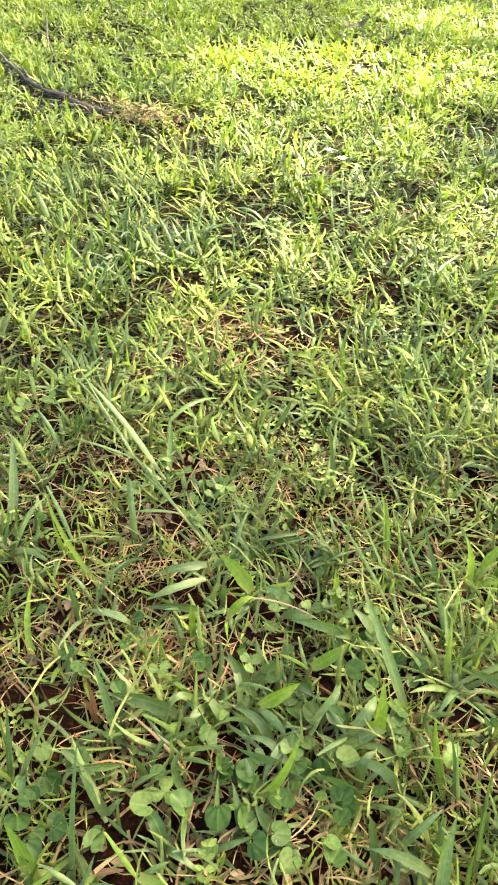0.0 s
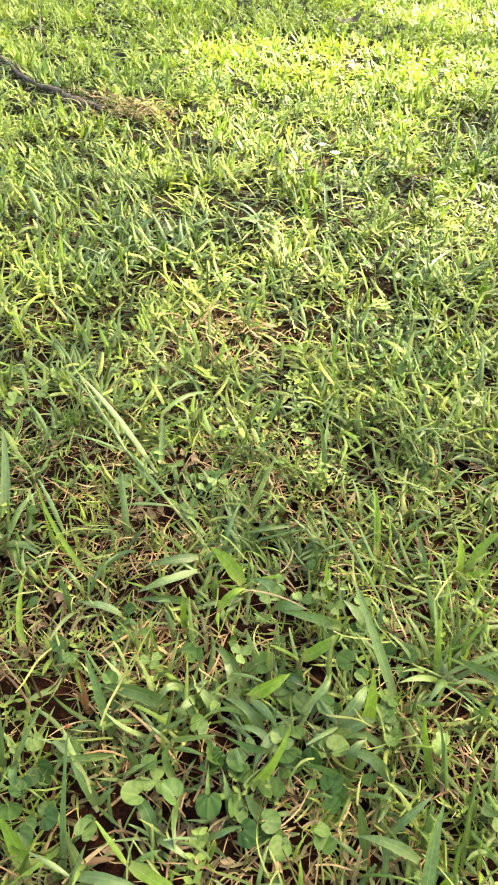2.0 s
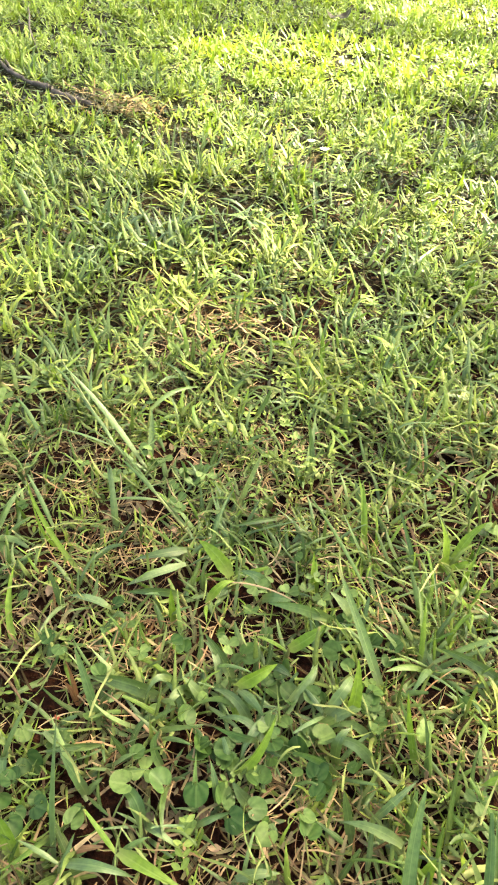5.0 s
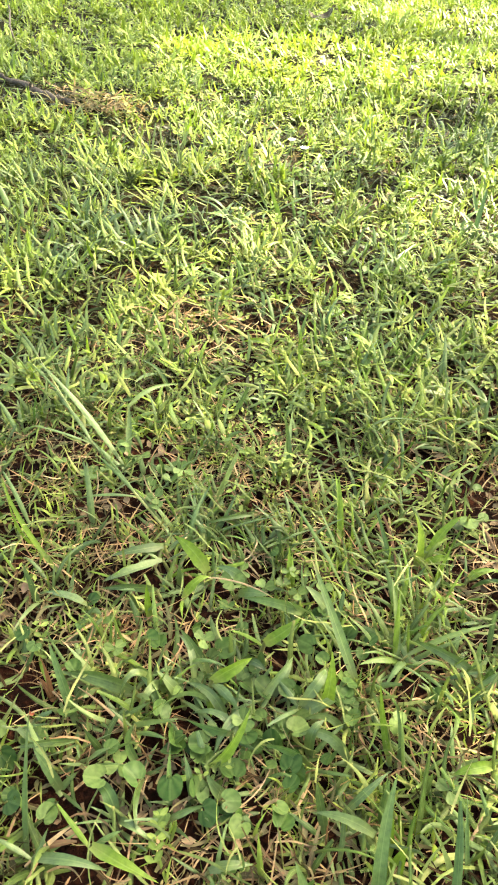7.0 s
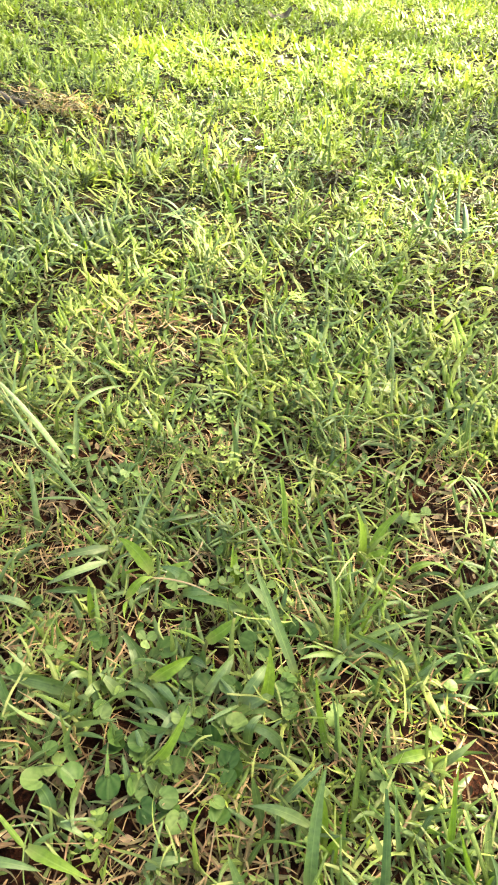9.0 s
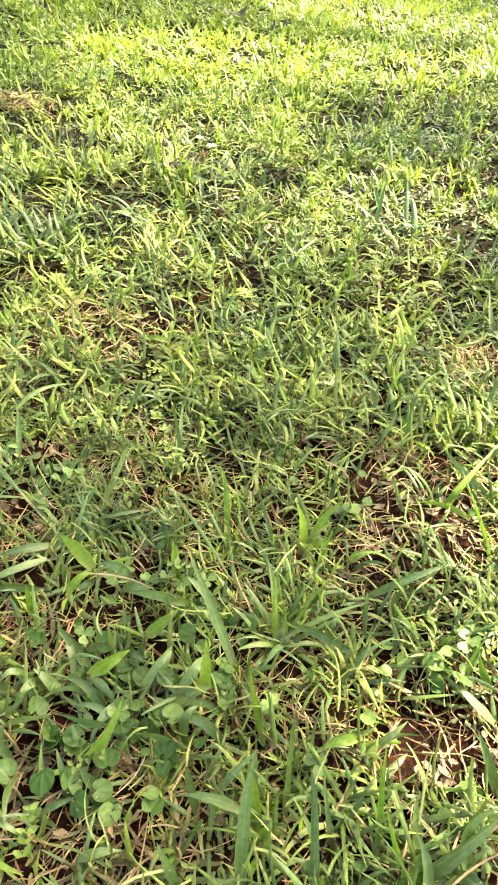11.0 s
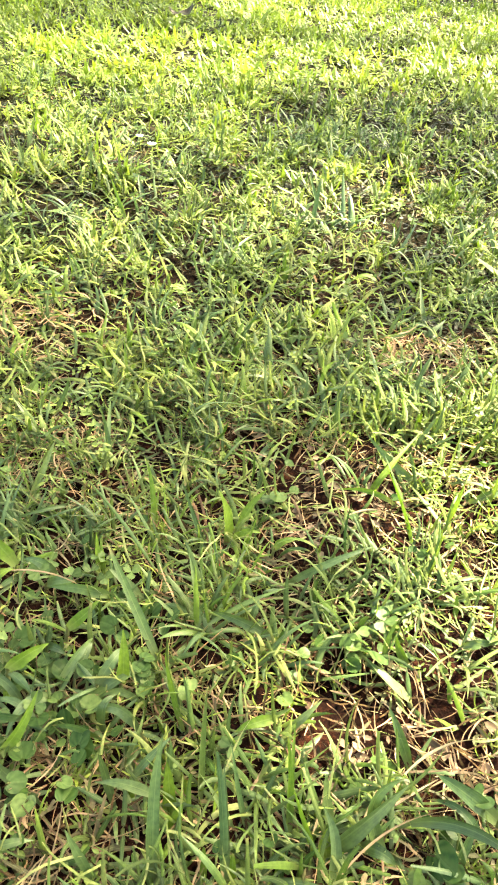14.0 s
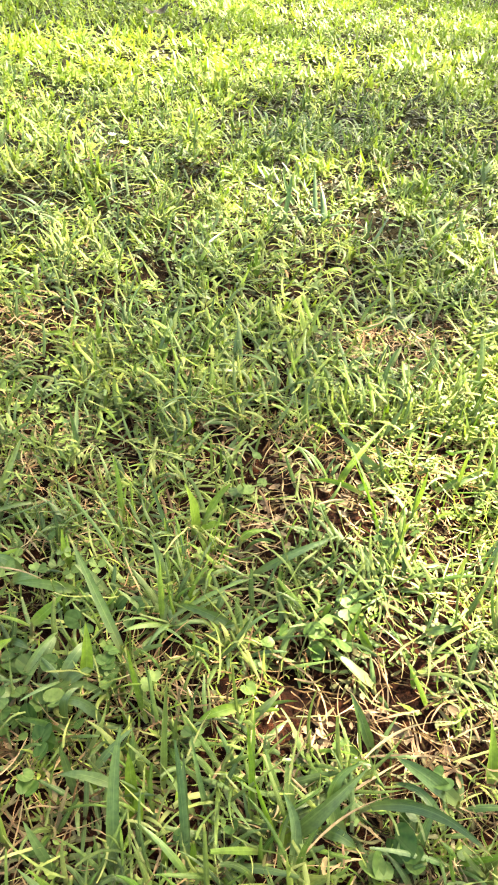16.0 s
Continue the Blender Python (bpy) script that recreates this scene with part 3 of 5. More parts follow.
# ---- clover and small creeping weeds ----
def clover_carpet(n, box, size, rise, label):
    p = thinned(scattered(n, *box, 0.03, 7), 0.35, 0.6)
    m = len(p)
    top = on_ground(p) + np.stack([rng.normal(0, 0.005, m), rng.normal(0, 0.005, m), rng.uniform(*rise, m)], -1)
    heads = rng.uniform(-3.14, 3.14, m)
    big = rng.uniform(*size, m)
    sets = []
    for k in range(3):
        h = heads + k * 2.094 + rng.normal(0, 0.12, m)
        a, s, nn = frames_of(h, rng.normal(0.15, 0.3, m), rng.normal(0, 0.3, m))
        sets.append(plate_arrays(HEART, top, a, s, nn, big))
    return stuff("clover", joined(*sets), M_CLOVER, label, "clover")


clover_carpet(160, (-0.3, 0.8, 0.2, 0.9), (0.006, 0.011), (0.008, 0.026), "low green clover leaves among the grass")
clover_carpet(220, (-0.7, 1.2, 0.85, 2.0), (0.006, 0.011), (0.008, 0.03), "low green clover leaves in the lawn")


def litter(n, spots, size, label):
    """Brown flakes of old leaves and stems on bare soil."""
    p = np.concatenate([np.stack([rng.normal(x, rx * 0.6, n), rng.normal(y, ry * 0.6, n)], -1) for x, y, rx, ry in spots])
    m = len(p)
    a, s, nn = frames_of(rng.uniform(-3.14, 3.14, m), rng.normal(0.05, 0.25, m), rng.normal(0, 0.4, m))
    return stuff("leaf_litter", plate_arrays(POINTED, on_ground(p) + np.array([0, 0, 1.0]) * rng.uniform(0.002, 0.007, m)[:, None], a, s, nn, rng.uniform(*size, m), 0.3, fold=0.3), M_FLAKE, label, "leaf litter")


litter(26, BARE, (0.005, 0.014), "tan and brown flakes of dead leaves on bare soil")


def weed_carpet(n, box, size, rise, label, thin=True, outline=OVAL):
    """Creeping sprigs: a run of nodes, each with two leaves on opposite sides."""
    p = scattered(n, *box, 0.03, 6)
    p = outside_holes(thinned(p, 0.12, 0.5)) if thin else p
    m = len(p)
    head, bend, top = rng.uniform(-3.14, 3.14, m), rng.normal(0, 0.5, m), rng.uniform(*rise, m)
    big = rng.uniform(*size, m)
    at = on_ground(p)
    at[:, 2] += top * 0.4
    sets = []
    for k in range(5):
        head = head + bend * 0.5
        at = at + np.stack([np.cos(head) * big * 0.85, np.sin(head) * big * 0.85, rng.normal(0.12, 0.25, m) * top], -1)
        at[:, 2] = np.maximum(at[:, 2], height(at[:, 0], at[:, 1]) + 0.003)
        for side in (-1, 1):
            a, s, nn = frames_of(head + side * rng.normal(1.15, 0.25, m), rng.normal(0.15, 0.3, m), rng.normal(0, 0.35, m))
            sets.append(plate_arrays(outline, at, a, s, nn, big * rng.uniform(0.7, 1.15, m), 0.2, fold=0.15))
    return stuff("creeping_weed", joined(*sets), M_WEED, label, "weed")


weed_carpet(450, (-0.30, 0.75, 0.24, 0.75), (0.004, 0.0075), (0.004, 0.018), "small oval grey-green weed leaves creeping near the soil")
weed_carpet(200, (0.02, 0.30, 0.62, 0.86), (0.004, 0.008), (0.010, 0.024), "mat of small pale green weed leaves")
weed_carpet(110, (0.30, 0.68, 0.44, 0.84), (0.004, 0.008), (0.006, 0.022), "small bright weed leaves in a sunny spot")
weed_carpet(500, (-0.5, 1.0, 0.75, 1.42), (0.005, 0.010), (0.014, 0.034), "small oval weed leaves among the lawn grass", outline=POINTED)
weed_carpet(700, (-0.8, 1.4, 1.36, 2.2), (0.007, 0.013), (0.014, 0.036), "small oval yellow-green weed leaves in the lawn", outline=POINTED)
weed_carpet(1800, (-1.9, 2.5, 2.1, 4.0), (0.010, 0.018), (0.014, 0.036), "yellow-green weed leaves in the lawn", outline=LANCE)


# ---- the tree whose crown breaks the sunlight ----
def tube(points, radii, sides=9, gnarl=0.0):
    """A round, tapering limb along a line of points, with an uneven skin where gnarl is set."""
    pts = [Vector(p) for p in points]
    vs, uv, fs = [], [], []
    for i, (c, r) in enumerate(zip(pts, radii)):
        d = (pts[min(i + 1, len(pts) - 1)] - pts[max(i - 1, 0)]).normalized()
        a = d.orthogonal().normalized()
        b = d.cross(a)
        for k in range(sides):
            t = 6.2832 * k / sides
            vs.append(c + (a * math.cos(t) + b * math.sin(t)) * r * (1 + gnarl * rng.normal()))
            uv.append((k / sides, i / len(pts)))
    for i in range(len(pts) - 1):
        for k in range(sides):
            q = (k + 1) % sides
            fs.append((i * sides + k, i * sides + q, (i + 1) * sides + q, (i + 1) * sides + k))
    return np.array([tuple(v) for v in vs]), np.array(fs), np.array(uv)


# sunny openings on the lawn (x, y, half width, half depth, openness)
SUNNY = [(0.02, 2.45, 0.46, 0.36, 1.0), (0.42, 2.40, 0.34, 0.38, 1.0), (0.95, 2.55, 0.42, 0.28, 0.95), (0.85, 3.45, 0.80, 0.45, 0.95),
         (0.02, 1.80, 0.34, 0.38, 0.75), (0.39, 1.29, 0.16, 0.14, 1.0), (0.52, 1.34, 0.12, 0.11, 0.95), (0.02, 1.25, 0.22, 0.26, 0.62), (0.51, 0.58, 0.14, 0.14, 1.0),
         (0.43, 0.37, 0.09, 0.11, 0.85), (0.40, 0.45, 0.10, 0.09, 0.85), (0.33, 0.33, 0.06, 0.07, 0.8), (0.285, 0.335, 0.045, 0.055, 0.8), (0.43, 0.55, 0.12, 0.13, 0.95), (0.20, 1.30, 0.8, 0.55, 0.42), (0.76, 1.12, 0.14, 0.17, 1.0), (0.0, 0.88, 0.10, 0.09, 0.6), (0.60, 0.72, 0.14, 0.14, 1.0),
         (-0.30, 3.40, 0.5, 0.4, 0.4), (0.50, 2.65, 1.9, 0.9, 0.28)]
CROWN = Vector((0.6, 2.4, 0.0)) + SUN * 9.0
tree = tagged(new("tree"), "broad leafy tree shading the lawn from beside it", "tree")
tree.location = (CROWN.x + 0.4, CROWN.y + 0.3, 0)
tx, ty = tree.location.x, tree.location.y
limbs = [tube([(0, 0, -0.1), (0.03, 0.02, 1.0), (0.0, 0.06, 2.2), (-0.1, 0.0, 3.4), (-0.2, -0.1, 5.0)], [0.30, 0.22, 0.19, 0.16, 0.07], 14)]
for k in range(9):
    t = k * 0.698 + 0.3
    r = 2.6 + 0.9 * math.sin(k * 2.1)
    z0 = 2.3 + 0.25 * (k % 4)
    limbs.append(tube([(0, 0, z0), (0.35 * r * math.cos(t), 0.35 * r * math.sin(t), z0 + 1.2), (0.7 * r * math.cos(t + 0.1), 0.7 * r * math.sin(t + 0.1), z0 + 2.4),
                       (r * math.cos(t), r * math.sin(t), z0 + 3.2)], [0.10, 0.075, 0.045, 0.012]))
trunk = part("trunk", mesh_of("trunk", *limbs[0], M_BARK), tree)
for limb in limbs[1:]:
    part("limb", mesh_of("limb", *limb, M_BARK), trunk)
e1 = SUN.orthogonal().normalized()
e2 = SUN.cross(e1)
R_CROWN, STEP, LAYERS = 3.4, 0.055, 13
cells = np.arange(-R_CROWN, R_CROWN, STEP)
U, V, _ = np.meshgrid(cells, cells, np.arange(LAYERS), indexing="ij")
U, V = (a.ravel() + rng.uniform(0, STEP, a.size) for a in (U, V))
reach = R_CROWN ** 2 - U ** 2 - V ** 2
U, V, reach = U[reach > 0.02], V[reach > 0.02], np.sqrt(reach[reach > 0.02])
W = rng.uniform(-1, 1, len(U)) * reach
lp = np.array(CROWN) + U[:, None] * np.array(e1) + V[:, None] * np.array(e2) + W[:, None] * np.array(SUN)
n = len(lp)
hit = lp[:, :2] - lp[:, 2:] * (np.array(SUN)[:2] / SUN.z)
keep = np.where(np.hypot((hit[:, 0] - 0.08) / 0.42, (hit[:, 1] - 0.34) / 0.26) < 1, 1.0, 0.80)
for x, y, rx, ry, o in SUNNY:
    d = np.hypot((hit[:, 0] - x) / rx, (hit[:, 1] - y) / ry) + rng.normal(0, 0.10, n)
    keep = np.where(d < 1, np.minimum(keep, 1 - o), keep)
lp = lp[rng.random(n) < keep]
n = len(lp)
a, s, nn = frames_of(rng.uniform(-3.14, 3.14, n), rng.normal(-0.4, 0.4, n), rng.normal(0, 0.5, n))
v, f, u = plate_arrays(LANCE, lp - np.array([tx, ty, 0]), a, s, nn, rng.uniform(0.05, 0.07, n), 0.2)
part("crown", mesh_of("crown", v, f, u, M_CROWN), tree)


# ---- tufts with long blades, near the path ----
TONES = {"blue": (M_BLADE, "blue-green"), "green": (M_GREEN, "mid-green"), "lime": (M_LIME, "fresh yellow-green")}


def one_blade(parent, at, heading, length, width, lean, curl, material, blunt=0.04, twist=0.3):
    v, f, u = blade_arrays(np.array([at]), [heading], [length], [width], [lean], [curl], [twist], seg=10, across=3, blunt=blunt, crease=0.24, fat=0.36, neck=0.5)
    return part("blade", mesh_of("blade", v - np.array(parent.location), f, u, material), parent)


def tuft(x, y, heading, length, width, lean, curl, tone, extra=1):
    """A grass tuft: one long blade as given in metres and degrees, and shorter ones about its foot."""
    material, word = TONES[tone]
    ob = tagged(new("grass_tuft"), f"{word} grass tuft with one long broad blade", "grass tuft", "grass tufts in the lawn")
    at = np.array([x, y, float(height(x, y)) - 0.002])
    ob.location = at
    one_blade(ob, at, radians(heading), length, width * 0.72, radians(lean), radians(curl), material, rng.choice([0.03, 0.05, 0.30]), rng.normal(0, 0.7))
    for _ in range(extra):
        foot = at + np.array([rng.normal(0, 0.006), rng.normal(0, 0.006), 0])
        one_blade(ob, foot, rng.uniform(-3.14, 3.14), length * rng.uniform(0.35, 0.75), width * rng.uniform(0.4, 0.8), rng.uniform(0.2, 1.2), rng.uniform(0.2, 1.1),
                  material if rng.random() < 0.5 else M_GREEN, rng.choice([0.04, 0.25]), rng.normal(0, 0.6))
    return ob


def arc_blade(ob, root, b, m, t, width, material, full=0.25, ripple=0.05):
    """One folded blade, widest from a part of its length on, that bends from b over m to t."""
    s = np.linspace(0, 1, 13)[:, None]
    bow = 2 * m - 0.5 * (b + t)
    mid = (1 - s) ** 2 * b + 2 * s * (1 - s) * bow + s ** 2 * t
    along = np.gradient(mid, axis=0)
    along /= np.linalg.norm(along, axis=1)[:, None]
    roll = rng.normal(0, 0.45) + rng.normal(0, 0.5) * s
    side = np.cross(along, np.array([0.0, -0.55, 0.83]))
    side /= np.linalg.norm(side, axis=1)[:, None]
    face = np.cross(side, along)
    side, face = np.cos(roll) * side + np.sin(roll) * face, np.cos(roll) * face - np.sin(roll) * side
    grow, past = np.clip(s / full, 0, 1), np.clip((s - full) / (1 - full), 0, 1)
    w = 0.5 * width * (0.62 + 0.38 * grow * grow * (3 - 2 * grow)) * (0.03 + 0.97 * (1 - past ** 2.0)) * (1 + ripple * np.sin(s * 17 + rng.uniform(0, 6)))
    fold = rng.uniform(0.15, 0.45)
    rows = np.stack([mid - side * w + face * w * fold, mid - face * w * 0.1, mid + side * w + face * w * fold], 1).reshape(-1, 3) - root
    uv = np.stack([np.tile([0.0, 0.5, 1.0], 13), np.repeat(s[:, 0], 3)], -1)
    q = (np.arange(12)[:, None] * 3 + np.arange(2)[None]).ravel()
    part("blade", mesh_of("blade", rows, np.stack([q, q + 1, q + 4, q + 3], 1), uv, material), ob)


def shoot(base, middle, tip, width, tone):
    """A shoot with one broad blade that leaves its sheath at base and bends over middle to tip, and lesser blades."""
    material, word = TONES[tone]
    ob = tagged(new("grass_shoot"), f"{word} grass shoot with a broad {'upright' if tip[2] > 0.042 else 'arching'} blade", "grass shoot", "broad grass shoots")
    b, m, t = (np.array(p) for p in (base, middle, tip))
    away = t - b
    ground_z = float(height(b[0], b[1]))
    root = np.array([b[0] - 0.12 * away[0], b[1] - 0.12 * away[1], ground_z - 0.003])
    b[2] = max(b[2], ground_z)
    ob.location = root
    part("sheath", mesh_of("sheath", *tube([root - root, (b - root) * 0.55 + np.array([0, 0, 0.001]), b - root], [width * 0.22, width * 0.2, width * 0.16], 6), M_SHEATH), ob)
    arc_blade(ob, root, b, m, t, width, material)
    facing = math.atan2(away[1], away[0])
    for k in range(2):
        one_blade(ob, root + (b - root) * rng.uniform(0.3, 0.9), facing + (3.14 if k else rng.choice([1.2, -1.2])) + rng.normal(0, 0.5), rng.uniform(0.018, 0.036), width * rng.uniform(0.35, 0.6),
                  rng.uniform(0.6, 1.3), rng.uniform(0.0, 0.9), material if k else M_GREEN, rng.choice([0.04, 0.4]), rng.normal(0, 0.6))
    return ob


def bushy_tuft(x, y, n, length, width, word="mid-green", material=None):
    """A grass tuft of many even blades that fan out."""
    ob = tagged(new("grass_tuft"), f"fanned-out {word} tuft of narrow grass blades", "grass tuft", "grass tufts in the lawn")
    at = np.array([x, y, float(height(x, y)) - 0.002])
    ob.location = at
    for k in range(n):
        one_blade(ob, at + np.array([rng.normal(0, 0.007), rng.normal(0, 0.007), 0]), 6.283 * k / n + rng.normal(0, 0.3), length * rng.uniform(0.5, 1.1), width * rng.uniform(0.6, 1.15),
                  rng.uniform(0.3, 1.2), rng.uniform(0.2, 1.9), material or M_GREEN, rng.choice([0.04, 0.3]), rng.normal(0, 0.5))
    return ob


def round_leaf(x, y, size):
    """A creeping plant's kidney-shaped leaf on its stalk."""
    ob = tagged(new("creeper"), "round green kidney-shaped leaf of a creeping plant on a thin stalk", "creeping plant", "round-leaved creepers")
    g = float(height(x, y))
    ob.location = (x, y, g)
    size = size * 0.78
    rise = rng.uniform(0.010, 0.024)
    h, tilt = rng.uniform(-3.14, 3.14), rng.normal(0.1, 0.32)
    a, s, nn = frames_of(np.array([h]), np.array([tilt]), np.array([rng.normal(0, 0.38)]))
    foot = np.array([[0.0, 0.0, rise]])
    v, f, u = plate_arrays(KIDNEY, foot, a, s, nn, [size], cup=rng.uniform(-0.25, 0.3), fold=rng.choice([0.05, 0.15, 0.35, 0.6]))
    part("leaf", mesh_of("leaf", v, f, u, M_ROUND), ob)
    bx, by = rng.normal(0, 0.008, 2)
    part("stalk", mesh_of("stalk", *tube([(bx, by, -0.004), (bx * 0.5, by * 0.5, rise * 0.55), (0, 0, rise)], [0.0006, 0.0006, 0.0005], 5), M_STALK), ob)
    return ob

# broad shoots that can be told apart: where the blade leaves the sheath, bends and ends
shoot((-0.006, 0.295, 0.000), (-0.009, 0.317, 0.040), (-0.013, 0.350, 0.075), 0.0065, "blue")
shoot((0.005, 0.359, 0.020), (-0.010, 0.351, 0.030), (-0.030, 0.346, 0.028), 0.0053, "blue")
shoot((0.002, 0.289, 0.025), (0.025, 0.286, 0.038), (0.044, 0.287, 0.025), 0.0058, "blue")
shoot((0.001, 0.335, 0.002), (-0.006, 0.339, 0.020), (-0.015, 0.344, 0.035), 0.0066, "green")
shoot((-0.000, 0.376, 0.005), (-0.012, 0.392, 0.033), (-0.024, 0.408, 0.052), 0.0068, "green")
shoot((0.033, 0.399, 0.018), (0.011, 0.399, 0.028), (-0.012, 0.401, 0.028), 0.0111, "blue")
shoot((0.066, 0.402, 0.010), (0.058, 0.405, 0.020), (0.048, 0.408, 0.030), 0.0085, "blue")
shoot((0.083, 0.421, 0.005), (0.072, 0.431, 0.022), (0.059, 0.437, 0.040), 0.0076, "blue")
shoot((0.086, 0.409, 0.024), (0.099, 0.413, 0.034), (0.112, 0.426, 0.030), 0.0107, "lime")
shoot((0.120, 0.449, 0.015), (0.133, 0.450, 0.030), (0.145, 0.459, 0.038), 0.0089, "lime")
shoot((0.092, 0.354, 0.018), (0.104, 0.362, 0.030), (0.114, 0.382, 0.044), 0.0085, "lime")
shoot((0.103, 0.374, 0.022), (0.089, 0.372, 0.030), (0.073, 0.377, 0.028), 0.0072, "green")
shoot((0.049, 0.352, 0.006), (0.039, 0.360, 0.022), (0.042, 0.367, 0.034), 0.0054, "green")
shoot((0.041, 0.372, 0.024), (0.054, 0.371, 0.034), (0.069, 0.375, 0.028), 0.0057, "blue")
shoot((0.072, 0.334, 0.004), (0.068, 0.342, 0.020), (0.067, 0.355, 0.036), 0.0049, "green")
shoot((0.085, 0.335, 0.005), (0.081, 0.343, 0.020), (0.076, 0.353, 0.032), 0.0052, "blue")
shoot((0.108, 0.337, 0.008), (0.098, 0.341, 0.016), (0.091, 0.346, 0.024), 0.0083, "blue")
shoot((0.072, 0.322, 0.012), (0.082, 0.326, 0.018), (0.095, 0.333, 0.014), 0.0047, "green")
shoot((0.015, 0.350, 0.014), (0.025, 0.353, 0.024), (0.034, 0.360, 0.018), 0.0053, "green")
shoot((0.032, 0.299, 0.024), (0.052, 0.289, 0.032), (0.073, 0.284, 0.026), 0.0074, "lime")
shoot((0.099, 0.296, 0.016), (0.111, 0.298, 0.022), (0.124, 0.301, 0.018), 0.0060, "blue")
shoot((0.164, 0.404, 0.014), (0.166, 0.410, 0.032), (0.165, 0.423, 0.052), 0.0087, "lime")
shoot((0.190, 0.425, 0.004), (0.169, 0.454, 0.040), (0.147, 0.487, 0.072), 0.0077, "green")
shoot((0.219, 0.449, 0.003), (0.216, 0.466, 0.028), (0.209, 0.490, 0.056), 0.0050, "green")
shoot((0.274, 0.439, 0.018), (0.246, 0.447, 0.030), (0.227, 0.457, 0.026), 0.0076, "blue")
shoot((0.225, 0.451, 0.016), (0.254, 0.460, 0.032), (0.287, 0.471, 0.038), 0.0044, "green")
shoot((0.210, 0.371, 0.003), (0.201, 0.387, 0.030), (0.195, 0.400, 0.058), 0.0047, "lime")
shoot((0.211, 0.370, 0.003), (0.213, 0.378, 0.022), (0.206, 0.395, 0.048), 0.0043, "green")
shoot((0.220, 0.323, 0.003), (0.220, 0.349, 0.042), (0.223, 0.368, 0.072), 0.0076, "blue")
shoot((0.195, 0.332, 0.003), (0.200, 0.346, 0.020), (0.200, 0.353, 0.036), 0.0065, "green")
shoot((0.241, 0.308, 0.003), (0.230, 0.317, 0.028), (0.218, 0.325, 0.050), 0.0051, "blue")
shoot((0.249, 0.309, 0.003), (0.242, 0.321, 0.038), (0.237, 0.333, 0.068), 0.0038, "green")
shoot((0.272, 0.371, 0.026), (0.255, 0.364, 0.032), (0.242, 0.361, 0.026), 0.0072, "lime")
shoot((0.156, 0.362, 0.016), (0.141, 0.364, 0.028), (0.123, 0.369, 0.022), 0.0070, "green")
shoot((0.156, 0.372, 0.005), (0.155, 0.377, 0.028), (0.163, 0.386, 0.030), 0.0072, "blue")
shoot((0.167, 0.324, 0.003), (0.161, 0.336, 0.024), (0.157, 0.342, 0.038), 0.0060, "blue")
shoot((0.193, 0.322, 0.024), (0.175, 0.325, 0.034), (0.157, 0.329, 0.028), 0.0065, "blue")
shoot((0.204, 0.306, 0.005), (0.206, 0.310, 0.020), (0.210, 0.315, 0.030), 0.0089, "lime")
shoot((0.176, 0.336, 0.014), (0.188, 0.344, 0.028), (0.202, 0.356, 0.032), 0.0051, "green")
shoot((0.031, 0.526, 0.022), (0.010, 0.513, 0.028), (-0.012, 0.510, 0.020), 0.0073, "blue")
shoot((0.032, 0.514, 0.018), (0.009, 0.495, 0.024), (-0.011, 0.488, 0.016), 0.0071, "blue")
shoot((0.069, 0.510, 0.014), (0.056, 0.517, 0.030), (0.040, 0.527, 0.034), 0.0114, "lime")
shoot((0.054, 0.483, 0.012), (0.063, 0.488, 0.028), (0.073, 0.496, 0.026), 0.0065, "lime")
shoot((0.101, 0.505, 0.010), (0.091, 0.503, 0.026), (0.077, 0.507, 0.026), 0.0080, "green")
shoot((-0.017, 0.465, 0.016), (-0.031, 0.464, 0.026), (-0.049, 0.467, 0.024), 0.0085, "green")
shoot((0.033, 0.484, 0.018), (0.014, 0.478, 0.026), (-0.010, 0.478, 0.020), 0.0069, "blue")
shoot((0.031, 0.465, 0.004), (0.029, 0.469, 0.022), (0.028, 0.473, 0.038), 0.0056, "lime")
shoot((0.021, 0.469, 0.005), (0.018, 0.471, 0.016), (0.015, 0.472, 0.026), 0.0078, "blue")
shoot((0.100, 0.571, 0.022), (0.078, 0.560, 0.026), (0.060, 0.556, 0.020), 0.0038, "blue")
shoot((0.061, 0.587, 0.004), (0.072, 0.613, 0.026), (0.083, 0.636, 0.044), 0.0093, "blue")
shoot((-0.038, 0.553, 0.005), (-0.043, 0.574, 0.028), (-0.054, 0.596, 0.046), 0.0065, "blue")
shoot((-0.026, 0.639, 0.005), (-0.029, 0.665, 0.024), (-0.032, 0.682, 0.044), 0.0061, "blue")
shoot((-0.034, 0.684, 0.038), (-0.015, 0.705, 0.048), (0.009, 0.738, 0.034), 0.0046, "green")
shoot((-0.055, 0.464, 0.003), (-0.060, 0.471, 0.022), (-0.068, 0.479, 0.040), 0.0065, "blue")
shoot((-0.044, 0.492, 0.010), (-0.087, 0.527, 0.034), (-0.111, 0.558, 0.052), 0.0042, "lime")
shoot((0.176, 0.552, 0.004), (0.175, 0.586, 0.028), (0.167, 0.604, 0.054), 0.0049, "lime")
shoot((0.124, 0.632, 0.004), (0.126, 0.666, 0.028), (0.128, 0.690, 0.054), 0.0071, "blue")
shoot((0.139, 0.752, 0.005), (0.135, 0.779, 0.026), (0.130, 0.810, 0.052), 0.0049, "lime")
shoot((0.224, 0.539, 0.004), (0.212, 0.559, 0.028), (0.200, 0.579, 0.054), 0.0038, "green")
shoot((0.208, 0.707, 0.022), (0.231, 0.711, 0.036), (0.276, 0.718, 0.026), 0.0039, "green")
